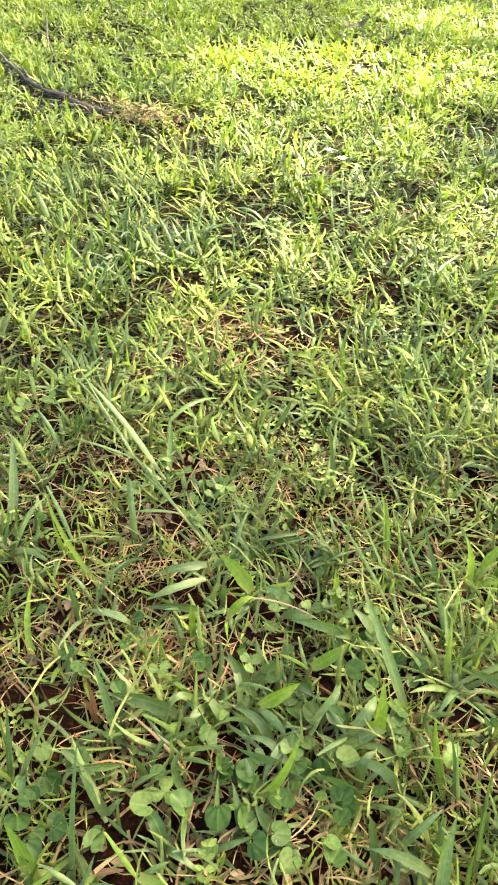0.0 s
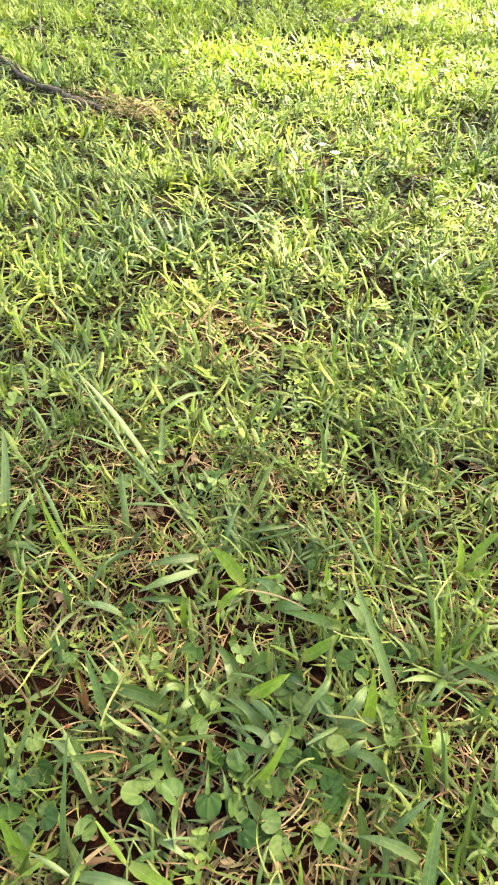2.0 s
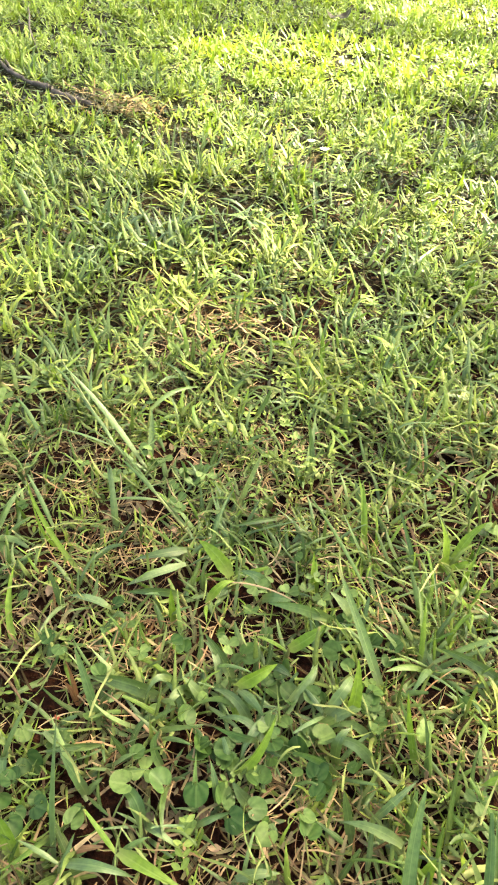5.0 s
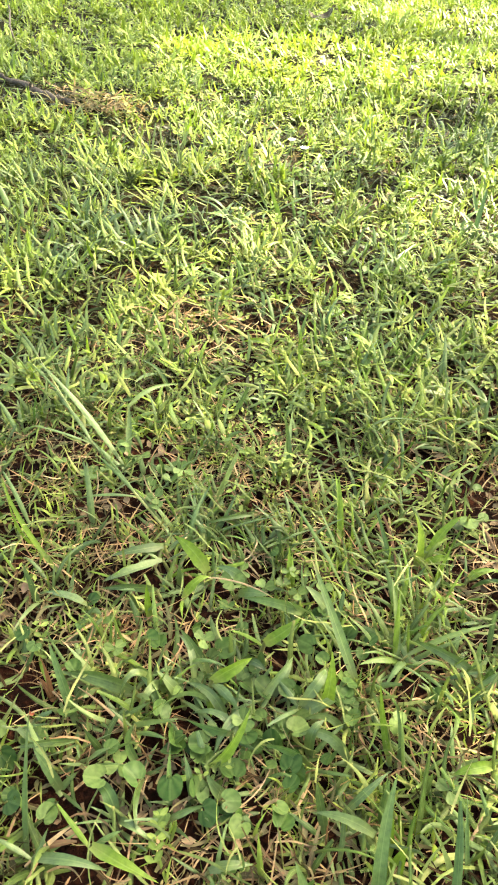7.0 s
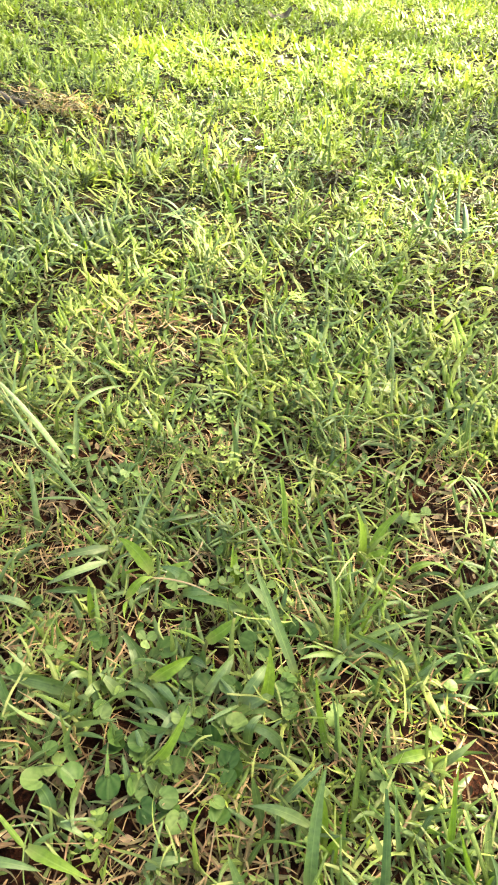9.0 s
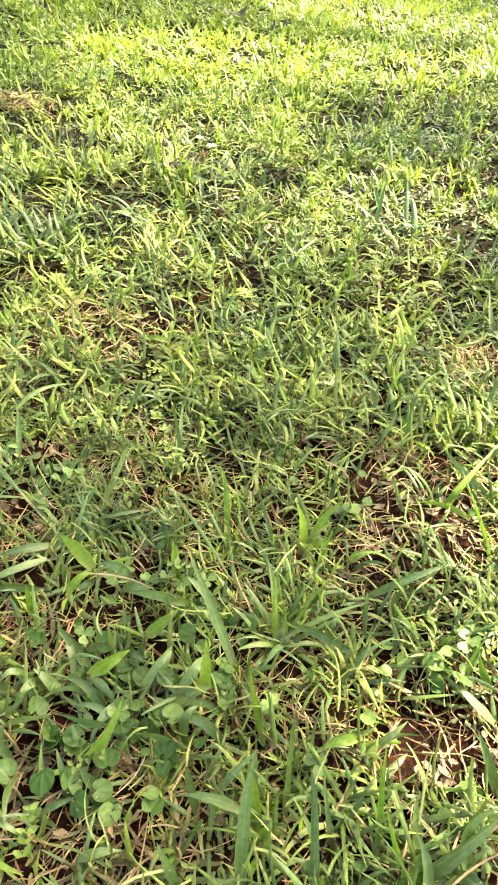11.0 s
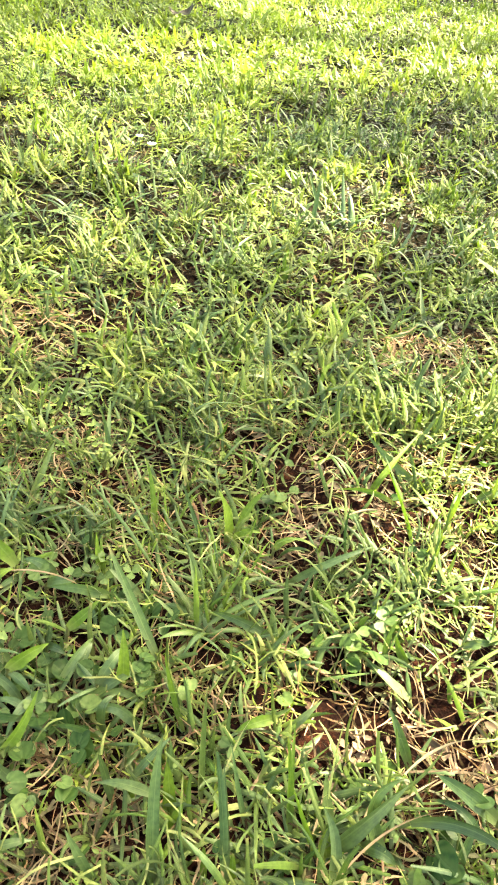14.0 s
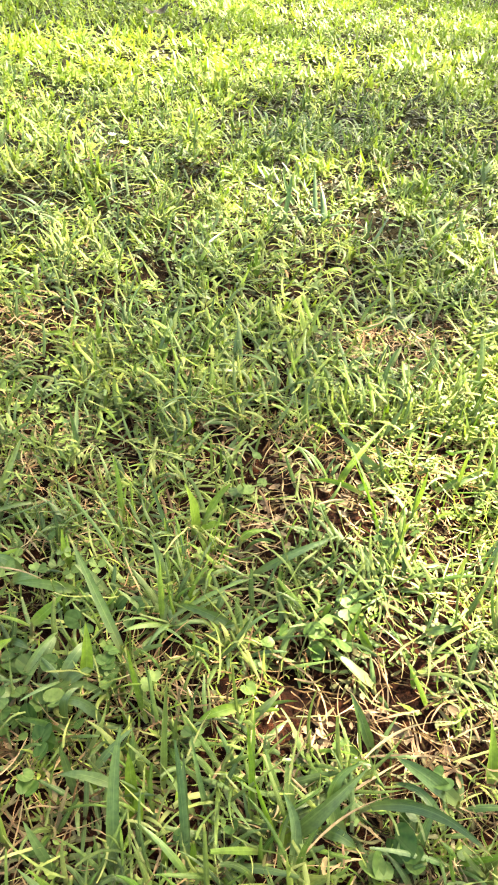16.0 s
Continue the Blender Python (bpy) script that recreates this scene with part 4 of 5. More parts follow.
shoot((0.173, 0.482, 0.006), (0.159, 0.487, 0.024), (0.147, 0.492, 0.032), 0.0078, "blue")
shoot((0.151, 0.478, 0.016), (0.126, 0.476, 0.028), (0.101, 0.482, 0.022), 0.0085, "green")
shoot((0.283, 0.532, 0.014), (0.291, 0.533, 0.022), (0.305, 0.538, 0.020), 0.0068, "lime")
shoot((0.135, 0.508, 0.004), (0.134, 0.518, 0.022), (0.133, 0.526, 0.038), 0.0054, "lime")
shoot((0.293, 0.293, 0.008), (0.313, 0.298, 0.034), (0.344, 0.316, 0.048), 0.0122, "blue")
shoot((0.347, 0.303, 0.026), (0.378, 0.291, 0.044), (0.410, 0.269, 0.034), 0.0075, "blue")
shoot((0.194, 0.278, 0.002), (0.193, 0.310, 0.046), (0.197, 0.334, 0.076), 0.0077, "green")
shoot((0.235, 0.276, 0.002), (0.234, 0.298, 0.034), (0.233, 0.323, 0.062), 0.0059, "blue")
shoot((0.275, 0.302, 0.002), (0.275, 0.322, 0.034), (0.277, 0.349, 0.066), 0.0042, "lime")
shoot((0.295, 0.273, 0.002), (0.299, 0.291, 0.028), (0.291, 0.306, 0.046), 0.0074, "green")
shoot((0.435, 0.319, 0.003), (0.434, 0.332, 0.028), (0.432, 0.346, 0.048), 0.0085, "lime")
shoot((0.289, 0.493, 0.014), (0.323, 0.499, 0.034), (0.367, 0.521, 0.032), 0.0070, "green")
shoot((0.164, 0.278, 0.002), (0.154, 0.286, 0.028), (0.145, 0.295, 0.048), 0.0068, "green")
shoot((0.202, 0.315, 0.003), (0.201, 0.327, 0.022), (0.199, 0.337, 0.038), 0.0083, "lime")
shoot((0.385, 0.612, 0.004), (0.395, 0.616, 0.030), (0.440, 0.665, 0.044), 0.0067, "lime")
shoot((0.473, 0.592, 0.016), (0.498, 0.592, 0.030), (0.537, 0.609, 0.030), 0.0073, "green")
shoot((0.333, 0.287, 0.004), (0.322, 0.307, 0.040), (0.343, 0.319, 0.050), 0.0088, "green")
shoot((0.292, 0.287, 0.003), (0.282, 0.300, 0.034), (0.273, 0.313, 0.056), 0.0047, "lime")
shoot((0.369, 0.390, 0.014), (0.352, 0.399, 0.026), (0.339, 0.414, 0.030), 0.0091, "green")
shoot((0.377, 0.420, 0.008), (0.369, 0.426, 0.020), (0.365, 0.432, 0.032), 0.0065, "lime")
shoot((0.361, 0.345, 0.004), (0.353, 0.357, 0.026), (0.345, 0.371, 0.040), 0.0069, "green")
shoot((0.348, 0.341, 0.006), (0.343, 0.344, 0.014), (0.337, 0.351, 0.020), 0.0092, "green")
shoot((0.250, 0.371, 0.014), (0.267, 0.371, 0.028), (0.282, 0.378, 0.026), 0.0069, "green")
shoot((0.277, 0.369, 0.008), (0.288, 0.371, 0.024), (0.302, 0.379, 0.034), 0.0058, "blue")
shoot((0.420, 0.432, 0.018), (0.432, 0.430, 0.024), (0.447, 0.433, 0.022), 0.0067, "green")
shoot((0.406, 0.307, 0.016), (0.385, 0.315, 0.034), (0.366, 0.327, 0.038), 0.0108, "green")
shoot((0.301, 0.303, 0.003), (0.298, 0.319, 0.026), (0.297, 0.328, 0.038), 0.0064, "blue")
shoot((0.282, 0.291, 0.003), (0.286, 0.298, 0.018), (0.291, 0.303, 0.026), 0.0069, "blue")
shoot((0.298, 0.286, 0.003), (0.295, 0.294, 0.020), (0.299, 0.302, 0.028), 0.0102, "lime")
shoot((0.407, 0.530, 0.003), (0.401, 0.563, 0.032), (0.383, 0.593, 0.062), 0.0047, "lime")
shoot((0.438, 0.613, 0.006), (0.403, 0.630, 0.032), (0.381, 0.654, 0.046), 0.0068, "green")
shoot((0.401, 0.589, 0.014), (0.374, 0.594, 0.026), (0.346, 0.599, 0.022), 0.0054, "lime")
shoot((0.319, 0.531, 0.016), (0.296, 0.530, 0.028), (0.279, 0.527, 0.018), 0.0049, "lime")
shoot((0.372, 0.279, 0.003), (0.377, 0.289, 0.026), (0.385, 0.300, 0.040), 0.0069, "green")
shoot((0.320, 0.311, 0.014), (0.304, 0.302, 0.022), (0.290, 0.301, 0.018), 0.0048, "blue")
shoot((-0.029, 0.293, 0.004), (-0.035, 0.301, 0.026), (-0.047, 0.310, 0.040), 0.0090, "lime")
shoot((-0.148, 0.558, 0.004), (-0.154, 0.588, 0.030), (-0.165, 0.622, 0.056), 0.0087, "blue")
shoot((-0.079, 0.428, 0.003), (-0.090, 0.450, 0.024), (-0.092, 0.478, 0.042), 0.0051, "lime")
shoot((-0.072, 0.523, 0.006), (-0.089, 0.525, 0.028), (-0.108, 0.555, 0.048), 0.0047, "lime")
shoot((-0.034, 0.363, 0.020), (-0.011, 0.351, 0.028), (0.006, 0.357, 0.024), 0.0056, "blue")
shoot((0.282, 1.078, 0.020), (0.260, 1.095, 0.034), (0.241, 1.139, 0.038), 0.0080, "blue")
shoot((0.231, 1.063, 0.018), (0.261, 1.092, 0.034), (0.296, 1.142, 0.042), 0.0072, "blue")
shoot((0.093, 1.237, 0.012), (0.077, 1.274, 0.036), (0.060, 1.319, 0.058), 0.0084, "lime")
shoot((0.114, 1.329, 0.014), (0.109, 1.341, 0.030), (0.104, 1.358, 0.046), 0.0088, "blue")
shoot((0.328, 1.234, 0.010), (0.332, 1.252, 0.034), (0.332, 1.262, 0.058), 0.0063, "green")
shoot((0.429, 1.322, 0.008), (0.414, 1.325, 0.036), (0.402, 1.346, 0.072), 0.0076, "green")
shoot((0.376, 1.260, 0.014), (0.391, 1.270, 0.036), (0.416, 1.295, 0.050), 0.0054, "green")
shoot((0.195, 0.857, 0.012), (0.188, 0.861, 0.030), (0.176, 0.875, 0.036), 0.0066, "blue")
shoot((0.225, 0.862, 0.012), (0.238, 0.865, 0.030), (0.253, 0.878, 0.038), 0.0066, "blue")
shoot((0.098, 0.854, 0.020), (0.082, 0.849, 0.028), (0.065, 0.852, 0.022), 0.0066, "lime")
shoot((0.333, 1.040, 0.012), (0.337, 1.042, 0.026), (0.341, 1.051, 0.036), 0.0085, "lime")
shoot((0.529, 1.019, 0.008), (0.513, 1.029, 0.030), (0.500, 1.067, 0.048), 0.0050, "lime")
shoot((0.518, 0.927, 0.004), (0.512, 0.947, 0.032), (0.512, 0.983, 0.058), 0.0070, "blue")
shoot((0.509, 0.901, 0.014), (0.519, 0.900, 0.026), (0.540, 0.922, 0.030), 0.0075, "blue")
shoot((0.619, 1.153, 0.010), (0.643, 1.175, 0.036), (0.677, 1.210, 0.048), 0.0075, "lime")
shoot((0.698, 1.166, 0.008), (0.686, 1.174, 0.034), (0.677, 1.197, 0.058), 0.0085, "blue")
shoot((0.471, 1.046, 0.020), (0.451, 1.044, 0.028), (0.431, 1.037, 0.020), 0.0075, "lime")
shoot((0.339, 1.052, 0.008), (0.336, 1.060, 0.026), (0.338, 1.069, 0.048), 0.0074, "lime")
shoot((0.418, 0.783, 0.010), (0.436, 0.795, 0.034), (0.475, 0.816, 0.030), 0.0047, "green")
shoot((0.337, 0.770, 0.008), (0.322, 0.785, 0.036), (0.290, 0.794, 0.036), 0.0045, "green")
shoot((0.347, 0.749, 0.008), (0.356, 0.776, 0.036), (0.373, 0.788, 0.044), 0.0052, "lime")
shoot((0.301, 0.817, 0.006), (0.293, 0.819, 0.028), (0.297, 0.837, 0.048), 0.0053, "blue")
shoot((0.275, 0.956, 0.018), (0.243, 0.951, 0.028), (0.214, 0.943, 0.020), 0.0066, "green")
shoot((0.300, 0.785, 0.016), (0.272, 0.778, 0.026), (0.248, 0.771, 0.018), 0.0050, "blue")
shoot((0.045, 0.950, 0.018), (0.023, 0.951, 0.028), (-0.005, 0.950, 0.022), 0.0059, "green")
shoot((-0.006, 0.753, 0.010), (-0.018, 0.762, 0.032), (-0.045, 0.775, 0.036), 0.0049, "green")

# tufts with a longer blade
tuft(0.218, 0.450, 103, 0.063, 0.0069, 23, 15, "lime")
tuft(0.220, 0.464, 144, 0.052, 0.0070, 36, 20, "blue")
tuft(0.224, 0.467, 53, 0.045, 0.0061, 25, 20, "blue")
tuft(0.180, 0.563, 102, 0.067, 0.0066, 25, 10, "lime")
tuft(0.131, 0.643, 96, 0.072, 0.0083, 24, 10, "blue")
tuft(-0.034, 0.548, 109, 0.062, 0.0065, 22, 20, "blue")
tuft(0.039, 0.556, 152, 0.051, 0.0065, 40, 30, "green")
tuft(0.140, 0.510, 108, 0.037, 0.0062, 24, 15, "lime")
tuft(0.186, 0.539, 142, 0.067, 0.0054, 39, 10, "green")
tuft(0.110, 0.552, 1, 0.055, 0.0065, 43, 30, "blue")
tuft(-0.024, 0.632, 151, 0.136, 0.0083, 42, 20, "blue")
tuft(-0.010, 0.619, 162, 0.093, 0.0058, 56, 20, "green")
tuft(-0.089, 0.546, 137, 0.055, 0.0056, 31, 20, "green")
tuft(0.289, 0.839, 116, 0.044, 0.0106, 23, 20, "blue")
tuft(0.136, 0.820, 101, 0.059, 0.0086, 25, 10, "lime")
tuft(-0.016, 0.792, -119, 0.069, 0.0070, 46, 50, "green")
tuft(-0.264, 1.327, 111, 0.038, 0.0094, 22, 20, "green")
tuft(-0.338, 1.192, 137, 0.068, 0.0130, 29, 25, "green")
tuft(-0.297, 1.128, 106, 0.051, 0.0092, 23, 15, "green")
tuft(0.308, 0.749, 99, 0.045, 0.0084, 23, 15, "lime")
tuft(0.301, 0.822, 101, 0.067, 0.0090, 19, 25, "blue")
tuft(0.276, 0.304, 92, 0.070, 0.0044, 26, 5, "lime")
tuft(0.235, 0.281, 93, 0.088, 0.0069, 24, 10, "green")
tuft(0.408, 0.372, 132, 0.040, 0.0069, 31, 15, "lime")
tuft(0.679, 1.085, -178, 0.068, 0.0229, 53, 10, "green")
tuft(0.455, 1.245, 101, 0.094, 0.0111, 27, 5, "green")
tuft(0.395, 1.226, 68, 0.084, 0.0108, 25, 10, "green")
tuft(0.435, 0.724, 42, 0.051, 0.0070, 29, 20, "blue")
tuft(0.331, 0.745, 66, 0.053, 0.0070, 18, 30, "blue")
tuft(0.360, 0.723, 55, 0.054, 0.0069, 20, 30, "green")
tuft(-0.059, 0.343, 57, 0.063, 0.0046, 24, 20, "blue")
tuft(-0.063, 0.342, 94, 0.061, 0.0060, 24, 10, "blue")
tuft(-0.057, 0.416, -136, 0.043, 0.0068, 26, 40, "green")
tuft(0.002, 0.332, 137, 0.064, 0.0066, 35, 10, "green")
tuft(0.005, 0.354, 6, 0.038, 0.0049, 47, 20, "green")
tuft(-0.004, 0.345, 25, 0.020, 0.0036, 48, 20, "blue")
tuft(0.106, 0.335, 141, 0.029, 0.0074, 40, 5, "blue")
tuft(0.067, 0.360, 91, 0.030, 0.0027, 20, 20, "green")
tuft(0.078, 0.349, 114, 0.020, 0.0048, 27, 10, "green")
tuft(0.081, 0.337, 15, 0.023, 0.0061, 19, 30, "green")
tuft(0.072, 0.328, 13, 0.021, 0.0035, 52, 20, "green")
tuft(0.034, 0.380, -10, 0.046, 0.0054, 39, 25, "blue")
tuft(0.035, 0.380, 3, 0.038, 0.0045, 29, 20, "lime")
tuft(0.037, 0.376, 77, 0.031, 0.0054, 22, 15, "blue")
tuft(0.046, 0.395, 131, 0.013, 0.0064, 25, 30, "blue")
tuft(0.101, 0.385, 12, 0.025, 0.0046, 28, 20, "lime")
tuft(0.124, 0.374, 136, 0.020, 0.0054, 33, 15, "blue")
tuft(0.211, 0.380, 122, 0.053, 0.0046, 29, 10, "blue")
tuft(0.218, 0.364, 115, 0.056, 0.0046, 27, 10, "green")
tuft(0.221, 0.406, 65, 0.032, 0.0029, 24, 15, "green")
tuft(0.199, 0.331, 83, 0.041, 0.0071, 26, 5, "green")
tuft(0.185, 0.346, 39, 0.030, 0.0045, 37, 10, "green")
tuft(0.203, 0.351, 161, 0.031, 0.0063, 46, 20, "green")
tuft(0.193, 0.372, -167, 0.032, 0.0073, 43, 30, "blue")
tuft(0.177, 0.325, 90, 0.023, 0.0061, 24, 10, "lime")
tuft(0.204, 0.325, 111, 0.019, 0.0044, 26, 10, "lime")
tuft(0.214, 0.326, 115, 0.023, 0.0044, 27, 10, "lime")
tuft(0.235, 0.329, 133, 0.019, 0.0045, 31, 15, "green")
tuft(-0.121, 0.517, 85, 0.026, 0.0055, 24, 10, "lime")
tuft(-0.090, 0.549, 138, 0.053, 0.0028, 34, 15, "lime")
tuft(-0.058, 0.558, -137, 0.040, 0.0033, 53, 20, "blue")
tuft(-0.073, 0.560, 3, 0.027, 0.0045, 36, 10, "blue")
tuft(-0.122, 0.591, -10, 0.048, 0.0047, 43, 10, "blue")
tuft(-0.056, 0.470, 132, 0.035, 0.0061, 33, 10, "blue")
tuft(-0.049, 0.509, 22, 0.045, 0.0073, 28, 50, "blue")
tuft(-0.100, 0.464, 84, 0.029, 0.0026, 26, 5, "lime")
tuft(0.074, 0.509, 94, 0.037, 0.0041, 26, 5, "green")
tuft(0.109, 0.507, -175, 0.046, 0.0057, 36, 30, "blue")
tuft(0.071, 0.512, -115, 0.036, 0.0062, 64, 20, "blue")
tuft(0.042, 0.447, 118, 0.049, 0.0058, 28, 10, "green")
tuft(0.028, 0.454, 128, 0.033, 0.0068, 31, 10, "blue")
tuft(0.029, 0.492, -131, 0.046, 0.0071, 31, 30, "green")
tuft(0.051, 0.558, 3, 0.090, 0.0038, 58, 20, "green")
tuft(0.068, 0.558, 47, 0.048, 0.0065, 29, 15, "blue")
tuft(0.037, 0.572, 141, 0.035, 0.0044, 34, 20, "lime")
tuft(0.035, 0.581, 104, 0.035, 0.0056, 25, 10, "blue")
tuft(-0.010, 0.567, 0, 0.028, 0.0055, 44, 10, "lime")
tuft(0.185, 0.513, 142, 0.103, 0.0042, 40, 5, "green")
tuft(0.167, 0.604, 124, 0.047, 0.0046, 16, 45, "blue")
tuft(0.180, 0.611, 122, 0.038, 0.0070, 25, 20, "blue")
tuft(0.211, 0.650, 139, 0.058, 0.0031, 39, 5, "green")
tuft(0.223, 0.666, 82, 0.033, 0.0062, 24, 10, "blue")
tuft(0.238, 0.509, 136, 0.035, 0.0042, 35, 10, "green")
tuft(0.145, 0.502, 65, 0.029, 0.0062, 24, 15, "blue")
tuft(0.175, 0.490, 159, 0.033, 0.0071, 47, 15, "blue")
tuft(0.210, 0.473, 139, 0.034, 0.0051, 35, 15, "blue")
tuft(0.216, 0.469, 135, 0.041, 0.0040, 32, 15, "blue")
tuft(0.225, 0.470, 108, 0.046, 0.0046, 26, 10, "blue")
tuft(0.236, 0.472, 106, 0.032, 0.0051, 21, 20, "green")
tuft(0.246, 0.373, 15, 0.035, 0.0056, 50, 10, "green")
tuft(0.269, 0.335, 130, 0.038, 0.0050, 32, 10, "green")
tuft(0.274, 0.289, 45, 0.029, 0.0070, 37, 10, "blue")
tuft(0.254, 0.282, -23, 0.057, 0.0069, 47, 20, "blue")
tuft(0.239, 0.278, 86, 0.024, 0.0065, 24, 10, "lime")
tuft(0.202, 0.315, 95, 0.019, 0.0063, 24, 10, "lime")
tuft(0.222, 0.279, 83, 0.028, 0.0061, 24, 10, "lime")
tuft(0.334, 0.322, -148, 0.046, 0.0064, 53, 20, "blue")
tuft(0.401, 0.389, 109, 0.021, 0.0060, 26, 10, "lime")
tuft(0.431, 0.385, 144, 0.026, 0.0071, 40, 10, "blue")
tuft(0.402, 0.273, 176, 0.073, 0.0055, 49, 30, "green")
tuft(0.416, 0.587, 138, 0.060, 0.0073, 38, 5, "green")
tuft(0.424, 0.461, 86, 0.023, 0.0064, 24, 10, "lime")
tuft(0.377, 0.422, 136, 0.025, 0.0071, 27, 30, "green")
tuft(0.359, 0.412, 165, 0.028, 0.0070, 38, 20, "blue")
tuft(0.224, 0.482, 118, 0.059, 0.0073, 28, 10, "blue")
tuft(0.238, 0.485, 122, 0.053, 0.0042, 29, 10, "blue")
tuft(0.285, 0.531, -20, 0.046, 0.0055, 18, 60, "green")

def broad_pair():
    """Two broad young leaves with drawn-out tips from one foot."""
    ob = tagged(new("grass_shoot"), "fresh bright green shoot with two broad pointed leaves", "grass shoot", "broad grass shoots")
    root = np.array([0.246, 0.546, float(height(0.246, 0.546)) - 0.002])
    ob.location = root
    for b, m, t, width, full in PAIR:
        arc_blade(ob, root, np.array(b), np.array(m), np.array(t), width, M_LIME, full, 0.1)


PAIR = [((0.242, 0.547, 0.004), (0.242, 0.553, 0.028), (0.233, 0.562, 0.054), 0.012, 0.5),
        ((0.250, 0.551, 0.006), (0.260, 0.563, 0.028), (0.276, 0.573, 0.044), 0.008, 0.45),
        ((0.246, 0.543, 0.010), (0.257, 0.543, 0.022), (0.272, 0.546, 0.018), 0.006, 0.3)]
broad_pair()
# fuller tufts
for x, y, n, length, width in [(0.22, 0.46, 11, 0.055, 0.006), (0.04, 0.55, 8, 0.050, 0.0045), (0.31, 0.75, 12, 0.055, 0.006), (0.36, 0.73, 9, 0.05, 0.006),
                               (-0.14, 0.53, 10, 0.06, 0.007), (-0.05, 0.70, 9, 0.05, 0.005), (0.25, 0.44, 9, 0.05, 0.006), (0.16, 0.83, 8, 0.045, 0.006)]:
    bushy_tuft(x, y, n, length, width)
# taller tufts further back, some alone and some in groups
tall = [(0.07, 1.28), (0.16, 1.49), (0.10, 0.92), (0.04, 1.01), (0.23, 1.71), (0.34, 1.60), (0.30, 0.80), (0.42, 1.24), (0.46, 1.24), (0.80, 1.52), (0.53, 1.18), (0.52, 0.90),
        (0.21, 0.91), (0.62, 1.16), (0.01, 1.23), (0.35, 0.77), (0.44, 0.78), (0.55, 1.10), (0.66, 1.22), (0.48, 0.94), (0.54, 1.85), (0.63, 1.76)]
for cx, cy, rx, ry, many in [(0.43, 1.66, 0.09, 0.09, 13), (0.76, 1.53, 0.05, 0.07, 5), (-0.18, 1.10, 0.07, 0.05, 14), (-0.16, 0.78, 0.03, 0.025, 5)]:
    tall += [(cx + rng.uniform(-1.5, 1.5) * rx, cy + rng.uniform(-1.5, 1.5) * ry) for _ in range(many)]
for k, (x, y) in enumerate(tall):
    bushy_tuft(x, y, 8 + k % 5, 0.055 if y < 1.05 else 0.075, 0.005 if y < 1.05 else 0.0065, *[("mid-green", M_GREEN), ("blue-green", M_BLADE)][k % 2])
for _ in range(24):
    x, y = rng.uniform(-0.15, 0.62), rng.uniform(0.28, 1.0)
    if thinned(np.array([[x, y]])).size:
        bushy_tuft(x, y, int(rng.integers(5, 9)), rng.uniform(0.03, 0.055), rng.uniform(0.0028, 0.0055), *[("mid-green", M_GREEN), ("blue-green", M_BLADE), ("yellow-green", M_LIME)][int(rng.integers(0, 3))])


# small tufts, a few kinds of them, each turned and placed anew
KINDS = []
for k in range(12):
    tone, material = [("mid-green", M_GREEN), ("blue-green", M_BLADE), ("mid-green", M_GREEN), ("yellow-green", M_LIME)][k % 4]
    ob = tagged(new("grass_tuft"), f"small {tone} tuft of thin curly grass blades", "grass tuft", "small tufts in the lawn")
    x, y = 0.02 + 0.035 * k, 0.62 + 0.06 * (k % 5)
    at = np.array([x, y, float(height(x, y)) - 0.002])
    ob.location = at
    for q in range(6 + k % 4):
        one_blade(ob, at + np.array([rng.normal(0, 0.006), rng.normal(0, 0.006), 0]), rng.uniform(-3.14, 3.14), rng.uniform(0.028, 0.058), rng.uniform(0.0022, 0.0044),
                  rng.uniform(0.1, 1.3), rng.uniform(0.3, 2.3), material, rng.choice([0.05, 0.2]), rng.normal(0, 0.7))
    KINDS.append(ob)
spots = []
while len(spots) < 70:
    y = 0.40 + 0.65 * rng.random()
    p = np.array([[rng.uniform(0.13 - 0.46 * y, 0.22 + 0.56 * y), y]])
    if len(thinned(p)) and len(outside_holes(p)):
        spots.append(p[0])
for k, (x, y) in enumerate(spots):
    copy_thing(KINDS[k % 12], pose(x, y, float(height(x, y)) - 0.002, 0, 0, rng.uniform(0, 360)))


# ---- a long runner with a pale stem ----
def runner():
    ob = tagged(new("grass_runner"), "long pale green grass runner lying over the lawn", "grass runner")
    ob.location = (0.039, 0.545, 0.004)
    foot = np.array(ob.location)
    line = [(0.0, 0.0, 0.0), (-0.040, 0.032, 0.020), (-0.093, 0.083, 0.031), (-0.134, 0.136, 0.038), (-0.183, 0.203, 0.042)]
    part("stem", mesh_of("stem", *tube(line, [0.0012, 0.0012, 0.0011, 0.0009, 0.0005], 7), M_SHEATH), ob)
    for at, head, length in ((1, 2.4, 0.06), (1, 3.3, 0.05), (2, 2.2, 0.07), (2, 2.9, 0.06), (3, 2.5, 0.06), (3, 1.7, 0.05), (4, 2.3, 0.04), (0, 2.35, 0.07), (1, 2.3, 0.08), (2, 2.35, 0.07)):
        one_blade(ob, foot + np.array(line[at]), head, length, rng.uniform(0.002, 0.0036), rng.uniform(1.0, 1.45), rng.uniform(-0.1, 0.5), M_GREEN if at % 2 else M_BLADE, 0.1, 0.5)


runner()

# ---- round-leaved creepers ----
round_leaf(-0.049, 0.364, 0.0132)
round_leaf(0.007, 0.449, 0.0130)
round_leaf(0.077, 0.399, 0.0123)
round_leaf(0.126, 0.411, 0.0184)
round_leaf(0.143, 0.414, 0.0151)
